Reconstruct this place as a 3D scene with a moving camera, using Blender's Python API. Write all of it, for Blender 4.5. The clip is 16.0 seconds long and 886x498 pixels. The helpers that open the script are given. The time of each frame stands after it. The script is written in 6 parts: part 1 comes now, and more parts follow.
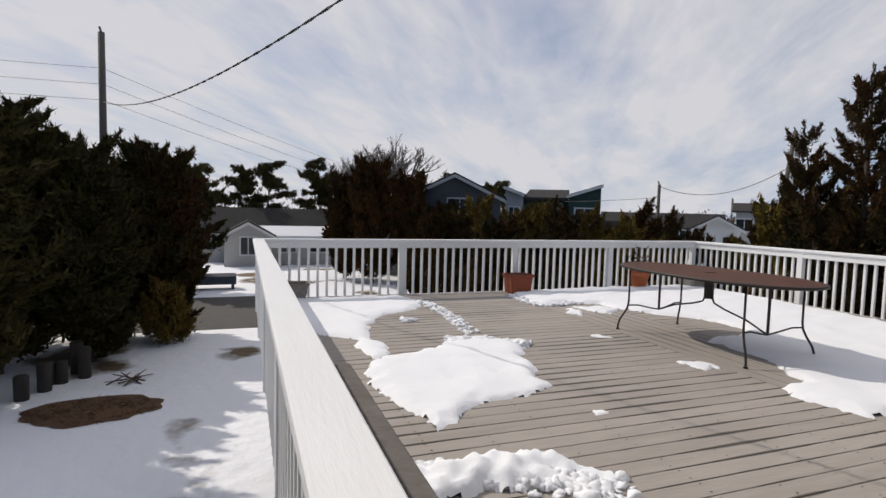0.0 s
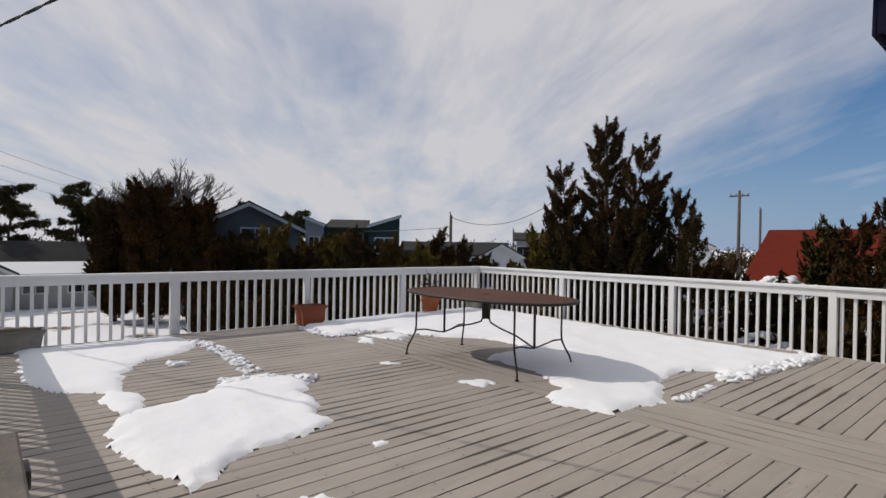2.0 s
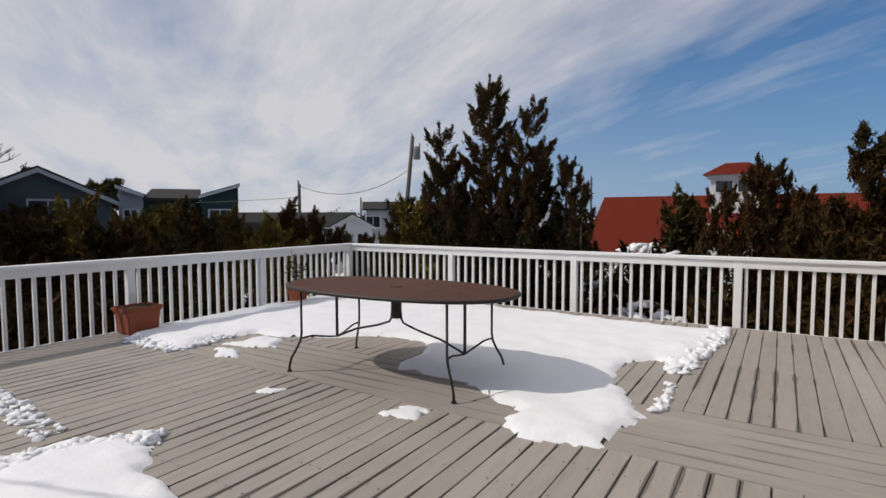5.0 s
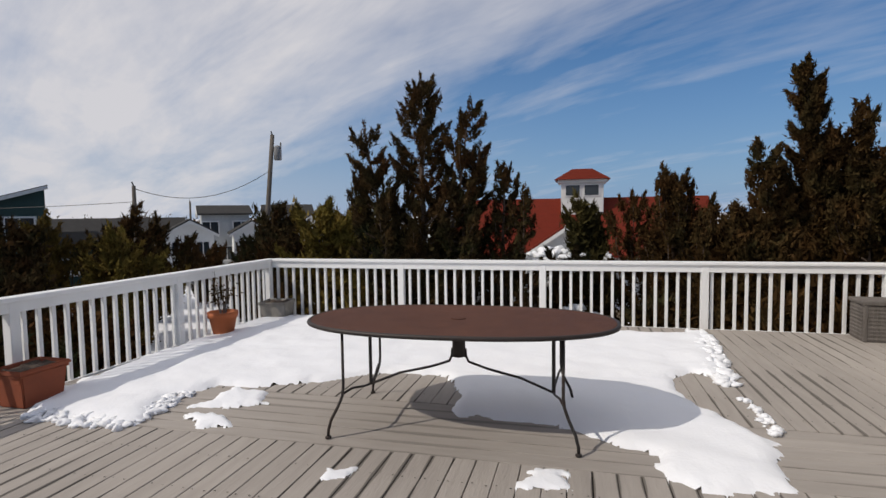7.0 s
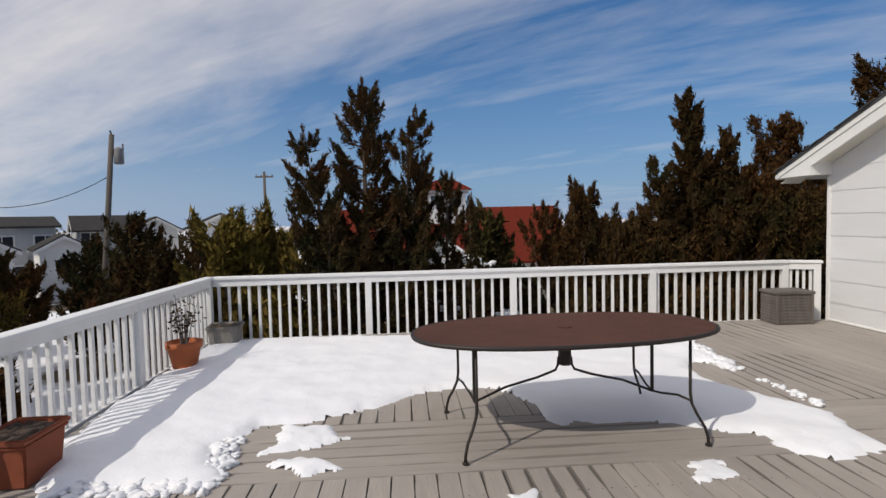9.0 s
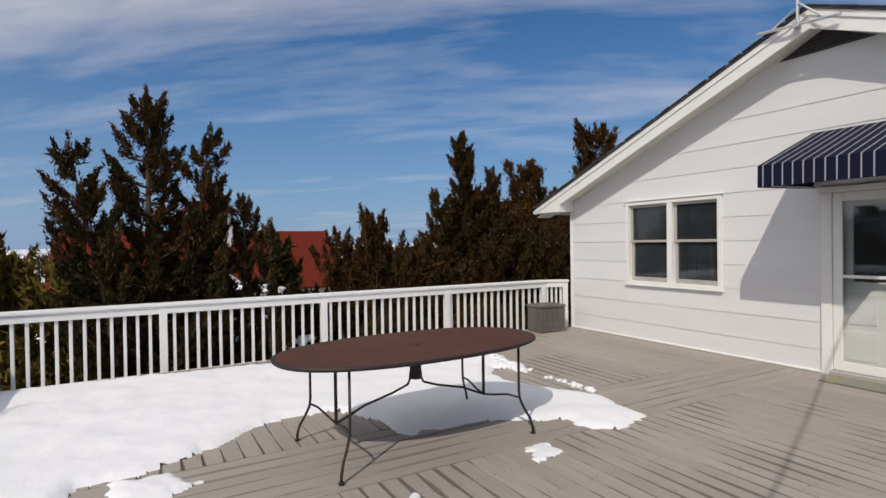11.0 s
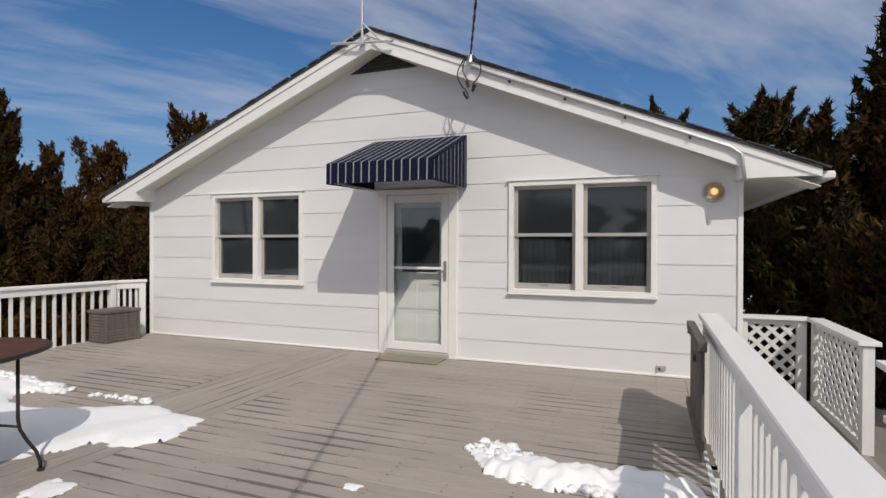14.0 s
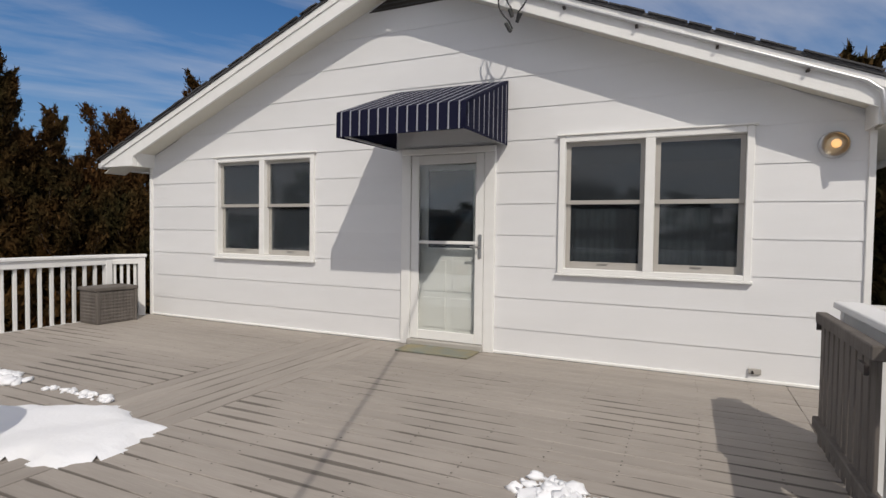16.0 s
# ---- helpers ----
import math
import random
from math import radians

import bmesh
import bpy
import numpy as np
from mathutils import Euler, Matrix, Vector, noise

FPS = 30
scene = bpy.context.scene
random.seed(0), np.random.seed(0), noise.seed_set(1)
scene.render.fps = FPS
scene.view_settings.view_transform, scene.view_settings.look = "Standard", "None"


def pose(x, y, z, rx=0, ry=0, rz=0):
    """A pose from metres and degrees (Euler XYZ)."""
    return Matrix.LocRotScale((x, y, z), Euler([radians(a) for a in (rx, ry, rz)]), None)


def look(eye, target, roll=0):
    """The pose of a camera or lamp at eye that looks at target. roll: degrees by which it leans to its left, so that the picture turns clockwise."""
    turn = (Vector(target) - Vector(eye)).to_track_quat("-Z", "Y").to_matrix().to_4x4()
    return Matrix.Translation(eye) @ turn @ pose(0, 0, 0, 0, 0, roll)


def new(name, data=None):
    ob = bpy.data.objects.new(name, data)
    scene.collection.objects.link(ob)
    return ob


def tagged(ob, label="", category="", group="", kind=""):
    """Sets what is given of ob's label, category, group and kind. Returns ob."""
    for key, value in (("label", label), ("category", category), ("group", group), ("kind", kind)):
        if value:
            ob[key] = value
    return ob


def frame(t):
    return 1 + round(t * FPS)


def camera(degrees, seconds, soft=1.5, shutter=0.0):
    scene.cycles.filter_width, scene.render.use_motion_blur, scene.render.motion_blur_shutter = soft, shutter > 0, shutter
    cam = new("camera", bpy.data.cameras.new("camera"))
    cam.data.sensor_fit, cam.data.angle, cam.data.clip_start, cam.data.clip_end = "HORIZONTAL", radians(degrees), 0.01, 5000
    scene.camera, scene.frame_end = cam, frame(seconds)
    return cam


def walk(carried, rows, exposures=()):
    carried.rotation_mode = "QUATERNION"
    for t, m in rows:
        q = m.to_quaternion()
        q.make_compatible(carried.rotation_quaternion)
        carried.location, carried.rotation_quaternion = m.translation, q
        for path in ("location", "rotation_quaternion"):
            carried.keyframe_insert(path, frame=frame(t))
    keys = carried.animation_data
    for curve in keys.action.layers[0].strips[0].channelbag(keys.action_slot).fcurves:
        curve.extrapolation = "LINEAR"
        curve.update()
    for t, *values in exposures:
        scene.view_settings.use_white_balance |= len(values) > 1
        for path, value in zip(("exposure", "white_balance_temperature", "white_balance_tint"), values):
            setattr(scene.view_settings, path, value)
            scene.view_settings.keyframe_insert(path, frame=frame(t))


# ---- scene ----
cam = camera(79.2, 16.0)
PATH = [
    (0, (0.72, 0.825, 1.399), (1.413, 2.696, 1.255), 1.5),
    (0.5, (0.776, 0.838, 1.393), (1.648, 2.636, 1.315), 1.4),
    (1, (0.857, 0.865, 1.367), (1.892, 2.576, 1.327), 1.3),
    (1.5, (0.964, 0.882, 1.335), (2.144, 2.497, 1.322), 1.0),
    (2, (0.997, 0.87, 1.364), (2.306, 2.382, 1.349), 0.9),
    (2.5, (1.17, 0.897, 1.358), (2.563, 2.332, 1.335), 0.7),
    (3, (1.363, 0.986, 1.361), (2.814, 2.362, 1.319), 0.6),
    (3.5, (1.521, 1.186, 1.385), (3.021, 2.506, 1.307), 0.6),
    (4, (1.638, 1.489, 1.398), (3.187, 2.75, 1.299), 0.5),
    (6.3, (1.649, 3.714, 1.533), (3.517, 4.415, 1.392), -0.6),
    (6.5, (1.64, 3.922, 1.543), (3.529, 4.563, 1.405), -0.6),
    (7, (1.611, 4.448, 1.576), (3.546, 4.937, 1.45), -0.8),
    (7.5, (1.583, 4.989, 1.617), (3.552, 5.319, 1.502), -0.9),
    (8, (1.577, 5.529, 1.628), (3.567, 5.699, 1.522), -1.0),
    (8.2, (1.571, 5.734, 1.633), (3.566, 5.842, 1.527), -1.1),
    (10.3, (1.539, 7.366, 1.583), (3.431, 6.72, 1.511), -1.0),
    (10.5, (1.543, 7.389, 1.6), (3.4, 6.648, 1.536), -0.9),
    (11, (1.508, 7.344, 1.641), (3.246, 6.356, 1.617), -0.8),
    (11.5, (1.482, 7.271, 1.663), (3.049, 6.029, 1.671), -0.4),
    (12, (1.519, 7.165, 1.625), (2.872, 5.692, 1.665), -0.1),
    (12.5, (1.572, 7.226, 1.602), (2.677, 5.56, 1.654), 0.0),
    (13, (1.516, 7.096, 1.571), (2.417, 5.311, 1.612), 0.0),
    (13.5, (1.45, 6.968, 1.493), (2.209, 5.119, 1.521), 0.2),
    (14, (1.376, 6.754, 1.484), (2.1, 4.89, 1.471), 0.2),
    (14.5, (1.446, 6.561, 1.411), (2.168, 4.696, 1.375), 0.4),
    (15, (1.574, 6.332, 1.359), (2.313, 4.474, 1.309), 0.7),
    (15.5, (1.717, 6.008, 1.351), (2.498, 4.168, 1.28), 0.7),
    (16, (1.823, 5.663, 1.314), (2.657, 3.846, 1.246), 0.8),
]
walk(cam, [(t, look(eye, target, roll)) for t, eye, target, roll in PATH], [(0, -0.52, 6700, 11), (1, -0.6, 6700, 11), (2, -0.66, 6700, 11), (4, -0.63, 6700, 11), (7, -0.56, 6700, 11), (12, -0.55, 6700, 11), (16, -0.59, 6700, 11)])

# ---- world, sun, exposure ----
SUN = Vector((-0.645, 0.82, 0.97)).normalized()
world = bpy.data.worlds.new("world")
scene.world = world
world.use_nodes = True
wn, wl = world.node_tree.nodes, world.node_tree.links
wn.clear()


def wnode(kind, **values):
    n = wn.new(kind)
    for k, v in values.items():
        n.inputs[k].default_value = v
    return n


w_out = wn.new("ShaderNodeOutputWorld")
w_bg = wnode("ShaderNodeBackground", Strength=0.11)
w_sky = wn.new("ShaderNodeTexSky")
w_sky.sky_type = "NISHITA"
w_sky.sun_disc = False
w_sky.sun_elevation = math.asin(SUN.z)
w_sky.sun_rotation = math.atan2(SUN.x, SUN.y)
w_sky.air_density, w_sky.dust_density, w_sky.ozone_density = 1.0, 0.25, 3.2
# thin streaked cirrus on a flat layer overhead
w_geo = wn.new("ShaderNodeTexCoord")
w_sep = wn.new("ShaderNodeSeparateXYZ")
wl.new(w_geo.outputs["Generated"], w_sep.inputs[0])
w_zz = wn.new("ShaderNodeMath")
w_zz.operation = "MAXIMUM"
w_zz.inputs[1].default_value = 0.0
wl.new(w_sep.outputs["Z"], w_zz.inputs[0])
w_za = wn.new("ShaderNodeMath")
w_za.operation = "ADD"
w_za.inputs[1].default_value = 0.16
wl.new(w_zz.outputs[0], w_za.inputs[0])


def wmath(op, a, b=0.0, clamp=False):
    n = wn.new("ShaderNodeMath")
    n.operation, n.use_clamp = op, clamp
    for k, v in enumerate((a, b)):
        if hasattr(v, "is_output"):
            wl.new(v, n.inputs[k])
        else:
            n.inputs[k].default_value = v
    return n.outputs[0]


cx = wmath("DIVIDE", w_sep.outputs["X"], w_za.outputs[0])
cy = wmath("DIVIDE", w_sep.outputs["Y"], w_za.outputs[0])
w_vec = wn.new("ShaderNodeCombineXYZ")
wl.new(cx, w_vec.inputs[0])
wl.new(cy, w_vec.inputs[1])


def streaks(scale, turn, squash, detail, seed):
    r = wn.new("ShaderNodeMapping")
    r.inputs["Rotation"].default_value = (0, 0, radians(-turn))
    wl.new(w_vec.outputs[0], r.inputs[0])
    m = wn.new("ShaderNodeMapping")
    m.inputs["Scale"].default_value = (scale, scale * squash, 1)
    m.inputs["Location"].default_value = (seed, seed * 0.7, 0)
    wl.new(r.outputs[0], m.inputs[0])
    n = wnode("ShaderNodeTexNoise", Scale=1.0, Detail=detail, Roughness=0.6, Distortion=0.5)
    wl.new(m.outputs[0], n.inputs["Vector"])
    return n.outputs["Fac"]


s_big = streaks(0.42, 54, 2.6, 5, 3.1)
s_fine = streaks(0.8, 58, 4.2, 8, 9.4)
s_puff = streaks(1.7, 40, 2.2, 8, 5.7)
# a broad veil on the sunny side ends along one long edge; past it the air is clear with thin streaks
toward = wmath("ADD", wmath("MULTIPLY", w_sep.outputs["Y"], 0.86), wmath("MULTIPLY", w_sep.outputs["X"], -0.52))
edge = wmath("ADD", wmath("SUBTRACT", wmath("MULTIPLY", cy, 0.61), wmath("MULTIPLY", cx, 0.8)), 1.68)
edge = wmath("MULTIPLY", wmath("ADD", edge, 0.25), 0.9, True)
side = wmath("ADD", wmath("MULTIPLY", wmath("ADD", w_sep.outputs["X"], w_sep.outputs["Y"]), 0.8), 1.15, True)
cover = wmath("ADD", wmath("MULTIPLY", wmath("MULTIPLY", edge, side), 0.45), -0.07)
mixed = wmath("ADD", wmath("ADD", wmath("MULTIPLY", s_big, 0.75), wmath("MULTIPLY", s_fine, 0.45)), wmath("MULTIPLY", s_puff, 0.18))
mask = wmath("MULTIPLY", wmath("SUBTRACT", wmath("ADD", mixed, cover), 0.64), 2.1, True)
low = wmath("SUBTRACT", 1.0, w_zz.outputs[0], True)
haze = wmath("MULTIPLY", wmath("POWER", low, 7.0), wmath("ADD", wmath("MULTIPLY", toward, 0.8), 0.42, True))
mask = wmath("MAXIMUM", wmath("MULTIPLY", mask, 0.92), wmath("MULTIPLY", haze, 0.7))
w_hsv = wnode("ShaderNodeHueSaturation", Saturation=1.42, Value=0.95, Hue=0.508)
wl.new(w_sky.outputs[0], w_hsv.inputs["Color"])
w_cloud = wn.new("ShaderNodeMix")
w_cloud.data_type = "RGBA"
wl.new(mask, w_cloud.inputs["Factor"])
# clear air stays blue down to the skyline
w_air = wn.new("ShaderNodeMix")
w_air.data_type = "RGBA"
wl.new(wmath("MULTIPLY", wmath("POWER", low, 3.0), 0.9), w_air.inputs["Factor"])
wl.new(w_hsv.outputs[0], w_air.inputs["A"])
w_air.inputs["B"].default_value = (2.4, 4.3, 7.5, 1)
wl.new(w_air.outputs["Result"], w_cloud.inputs["A"])
w_cloud.inputs["B"].default_value = (8.9, 8.9, 9.35, 1)
wl.new(w_cloud.outputs["Result"], w_bg.inputs["Color"])
wl.new(w_bg.outputs[0], w_out.inputs[0])

sun = new("sun", bpy.data.lights.new("sun", "SUN"))
sun.data.energy, sun.data.angle, sun.data.color = 3.7, radians(0.6), (1.0, 0.94, 0.85)
sun.matrix_world = look(SUN * 60, (0, 0, 0))


# ---- materials ----
def material(name, base, rough=0.6, dark=None, scale=6.0, detail=5, amount=0.5, bump=0.0, bump_scale=60.0, metal=0.0, stretch=(1, 1, 1),
             rand=0.0, spec=0.5, island=False):
    """A surface with two scales of variation between base and dark, fine relief, and a shade of its own per piece."""
    m = bpy.data.materials.new(name)
    m.use_nodes = True
    nt = m.node_tree
    n, l = nt.nodes, nt.links
    b = n["Principled BSDF"]
    b.inputs["Roughness"].default_value = rough
    b.inputs["Metallic"].default_value = metal
    b.inputs["Specular IOR Level"].default_value = spec
    tc = n.new("ShaderNodeTexCoord")
    mp = n.new("ShaderNodeMapping")
    mp.inputs["Scale"].default_value = stretch
    geo = n.new("ShaderNodeNewGeometry")
    l.new(geo.outputs["Position"], mp.inputs[0])
    a1 = n.new("ShaderNodeTexNoise")
    a1.inputs["Scale"].default_value, a1.inputs["Detail"].default_value = scale, detail
    a2 = n.new("ShaderNodeTexNoise")
    a2.inputs["Scale"].default_value, a2.inputs["Detail"].default_value = scale * 0.13, 3
    l.new(mp.outputs[0], a1.inputs["Vector"])
    l.new(mp.outputs[0], a2.inputs["Vector"])
    add = n.new("ShaderNodeMath")
    add.operation = "ADD"
    l.new(a1.outputs["Fac"], add.inputs[0])
    l.new(a2.outputs["Fac"], add.inputs[1])
    ramp = n.new("ShaderNodeMapRange")
    ramp.inputs["From Min"].default_value, ramp.inputs["From Max"].default_value = 0.72, 1.3
    ramp.inputs["To Max"].default_value = amount
    l.new(add.outputs[0], ramp.inputs["Value"])
    mix = n.new("ShaderNodeMix")
    mix.data_type = "RGBA"
    mix.inputs["A"].default_value = (*base, 1)
    d = dark or [c * 0.6 for c in base]
    mix.inputs["B"].default_value = (*d, 1)
    l.new(ramp.outputs[0], mix.inputs["Factor"])
    col = mix.outputs["Result"]
    if rand:
        hsv = n.new("ShaderNodeHueSaturation")
        mr = n.new("ShaderNodeMapRange")
        mr.inputs["To Min"].default_value, mr.inputs["To Max"].default_value = 1 - rand, 1 + rand
        if island:
            l.new(geo.outputs["Random Per Island"], mr.inputs["Value"])
        else:
            oi = n.new("ShaderNodeObjectInfo")
            l.new(oi.outputs["Random"], mr.inputs["Value"])
        l.new(mr.outputs[0], hsv.inputs["Value"])
        l.new(col, hsv.inputs["Color"])
        col = hsv.outputs[0]
    l.new(col, b.inputs["Base Color"])
    if bump:
        nb = n.new("ShaderNodeTexNoise")
        nb.inputs["Scale"].default_value, nb.inputs["Detail"].default_value = bump_scale, 4
        l.new(mp.outputs[0], nb.inputs["Vector"])
        bp = n.new("ShaderNodeBump")
        bp.inputs["Strength"].default_value, bp.inputs["Distance"].default_value = bump, 0.01
        l.new(nb.outputs["Fac"], bp.inputs["Height"])
        l.new(bp.outputs[0], b.inputs["Normal"])
    return m


M_WHITE = material("white_paint", (0.78, 0.78, 0.77), 0.55, (0.6, 0.6, 0.58), 9, amount=0.35, bump=0.25, bump_scale=40, stretch=(1, 1, 0.3))
M_RAIL = material("rail_paint", (0.8, 0.8, 0.8), 0.5, (0.62, 0.62, 0.6), 14, amount=0.25, bump=0.22, bump_scale=90, stretch=(1, 0.12, 1))
M_SIDING = material("siding_paint", (0.74, 0.745, 0.75), 0.6, (0.64, 0.645, 0.65), 5, amount=0.4, bump=0.07, bump_scale=50, stretch=(0.3, 1, 1), rand=0.02)
M_TRIM = material("trim_paint", (0.82, 0.82, 0.8), 0.45, (0.68, 0.67, 0.64), 8, amount=0.3, bump=0.15)
M_CREAM = material("soffit_paint", (0.72, 0.7, 0.62), 0.6, (0.58, 0.55, 0.46), 5, amount=0.4)
M_SHINGLE = material("asphalt_shingle", (0.05, 0.05, 0.055), 0.9, (0.1, 0.1, 0.1), 30, amount=0.6, bump=0.6, bump_scale=150)
M_DECK = material("weathered_deck_board", (0.37, 0.335, 0.3), 0.75, (0.25, 0.225, 0.2), 16, amount=0.55, bump=0.35, bump_scale=60, stretch=(0.15, 1, 1), rand=0.045, spec=0.2)
M_DECKY = material("weathered_cross_board", (0.37, 0.335, 0.3), 0.75, (0.25, 0.225, 0.2), 16, amount=0.55, bump=0.35, bump_scale=60, stretch=(1, 0.15, 1), rand=0.045, spec=0.2)
M_JOIST = material("dark_joist", (0.05, 0.045, 0.04), 0.9, (0.03, 0.027, 0.025), 8)
M_SNOW = material("snow", (0.845, 0.855, 0.875), 0.7, (0.8, 0.82, 0.86), 6, amount=0.4, bump=0.35, bump_scale=35)
M_GREYWOOD = material("grey_weathered_wood", (0.17, 0.15, 0.135), 0.85, (0.08, 0.07, 0.06), 22, amount=0.7, bump=0.5, bump_scale=60, stretch=(1, 1, 0.15), rand=0.12)
M_IRON = material("black_iron", (0.03, 0.028, 0.027), 0.55, (0.06, 0.035, 0.025), 30, amount=0.5, metal=0.4, bump=0.2)
M_TABLE = material("rusty_brown_mesh_top", (0.075, 0.03, 0.02), 0.75, (0.12, 0.05, 0.03), 7, amount=0.8, bump=0.5, bump_scale=180, spec=0.25)
M_TERRA = material("terracotta", (0.3, 0.075, 0.03), 0.8, (0.2, 0.055, 0.026), 10, amount=0.6, bump=0.2)
M_POT = material("orange_terracotta", (0.42, 0.115, 0.035), 0.75, (0.3, 0.08, 0.028), 10, amount=0.5, bump=0.2)
M_STONE = material("concrete_planter", (0.27, 0.25, 0.22), 0.9, (0.15, 0.14, 0.12), 16, amount=0.7, bump=0.5)
M_SOIL = material("potting_soil", (0.045, 0.03, 0.02), 0.95, (0.1, 0.07, 0.05), 40, amount=0.7, bump=0.8)
M_NAVY = material("navy_canvas", (0.007, 0.008, 0.026), 0.85, (0.012, 0.013, 0.034), 20, amount=0.4, bump=0.3, bump_scale=200, spec=0.15)
M_STRIPE = material("pale_canvas_stripe", (0.32, 0.33, 0.37), 0.8, (0.24, 0.25, 0.3), 20, amount=0.4)
M_SASH = material("beige_sash", (0.42, 0.4, 0.37), 0.5, (0.32, 0.3, 0.27), 12, amount=0.4)
M_ROOM = material("room_paint", (0.5, 0.49, 0.47), 0.8, (0.42, 0.4, 0.38), 2)
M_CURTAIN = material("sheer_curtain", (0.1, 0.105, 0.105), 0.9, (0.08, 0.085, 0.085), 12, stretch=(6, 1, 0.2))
M_CHROME = material("dull_metal", (0.5, 0.5, 0.5), 0.35, (0.35, 0.35, 0.35), 20, metal=0.9)
M_ALU = material("aluminium_tube", (0.62, 0.63, 0.64), 0.4, (0.45, 0.45, 0.46), 20, metal=0.7)
M_CABLE = material("black_cable", (0.012, 0.012, 0.013), 0.6, (0.03, 0.03, 0.03), 40)
M_PILE = material("dark_wet_pile", (0.05, 0.042, 0.036), 0.85, (0.025, 0.02, 0.018), 14, amount=0.7, bump=0.5, stretch=(1, 1, 0.15))
M_POLE = material("old_pole_wood", (0.13, 0.11, 0.09), 0.9, (0.07, 0.06, 0.05), 10, amount=0.7, bump=0.5, stretch=(1, 1, 0.1))
M_BARK = material("bark", (0.11, 0.075, 0.055), 0.95, (0.05, 0.035, 0.028), 14, amount=0.7, bump=0.8, bump_scale=40, stretch=(1, 1, 0.25))
M_CEDAR = material("cedar_foliage", (0.028, 0.032, 0.014), 0.9, (0.066, 0.031, 0.012), 2.6, amount=1.0, rand=0.45, island=True, spec=0.05)
M_RUST = material("rusty_cedar_foliage", (0.074, 0.034, 0.012), 0.9, (0.032, 0.027, 0.011), 2.2, amount=1.0, rand=0.45, island=True, spec=0.05)
M_PINE = material("pine_foliage", (0.037, 0.036, 0.015), 0.9, (0.062, 0.048, 0.015), 1.6, amount=0.9, rand=0.4, island=True, spec=0.05)
M_OLIVE = material("olive_shrub_foliage", (0.14, 0.11, 0.025), 0.85, (0.11, 0.06, 0.018), 1.6, amount=0.9, rand=0.4, island=True, spec=0.05)
M_TWIG = material("bare_twigs", (0.15, 0.13, 0.115), 0.9, (0.09, 0.075, 0.065), 10)
M_ASPHALT = material("wet_asphalt", (0.055, 0.052, 0.05), 0.8, (0.085, 0.078, 0.07), 14, amount=0.8, bump=0.5, bump_scale=80)
M_SHED = material("pale_siding", (0.42, 0.41, 0.38), 0.8, (0.33, 0.32, 0.3), 6, amount=0.5)
M_BLUEH = material("slate_blue_shingle", (0.08, 0.086, 0.092), 0.85, (0.058, 0.063, 0.07), 12, amount=0.6)
M_GREENH = material("teal_clapboard", (0.028, 0.062, 0.055), 0.8, (0.02, 0.048, 0.043), 10, amount=0.5)
M_WHITEH = material("far_white_siding", (0.66, 0.66, 0.64), 0.7, (0.52, 0.52, 0.5), 6, amount=0.4)
M_PALEH = material("far_pale_siding", (0.42, 0.43, 0.43), 0.85, (0.3, 0.31, 0.31), 9, amount=0.5)
M_GREYH = material("far_grey_shingle", (0.22, 0.22, 0.22), 0.85, (0.16, 0.16, 0.16), 9, amount=0.5)
M_REDROOF = material("red_roof_shingle", (0.15, 0.022, 0.012), 0.9, (0.1, 0.018, 0.01), 18, amount=0.6, bump=0.5, bump_scale=60, stretch=(1, 1, 4), spec=0.1)
M_GREYROOF = material("grey_roof_shingle", (0.055, 0.053, 0.051), 0.95, (0.035, 0.034, 0.033), 18, amount=0.6, bump=0.4, spec=0.1)
M_TARP = material("dark_tarp", (0.02, 0.03, 0.045), 0.5, (0.05, 0.06, 0.075), 6, amount=0.7)
M_STRAW = material("dead_grass", (0.14, 0.075, 0.035), 0.95, (0.07, 0.04, 0.022), 14, amount=0.9, bump=1.0, bump_scale=30)
M_MAT = material("faded_doormat", (0.28, 0.24, 0.14), 0.95, (0.16, 0.22, 0.24), 4, detail=2, amount=1.0, bump=0.6, bump_scale=200)


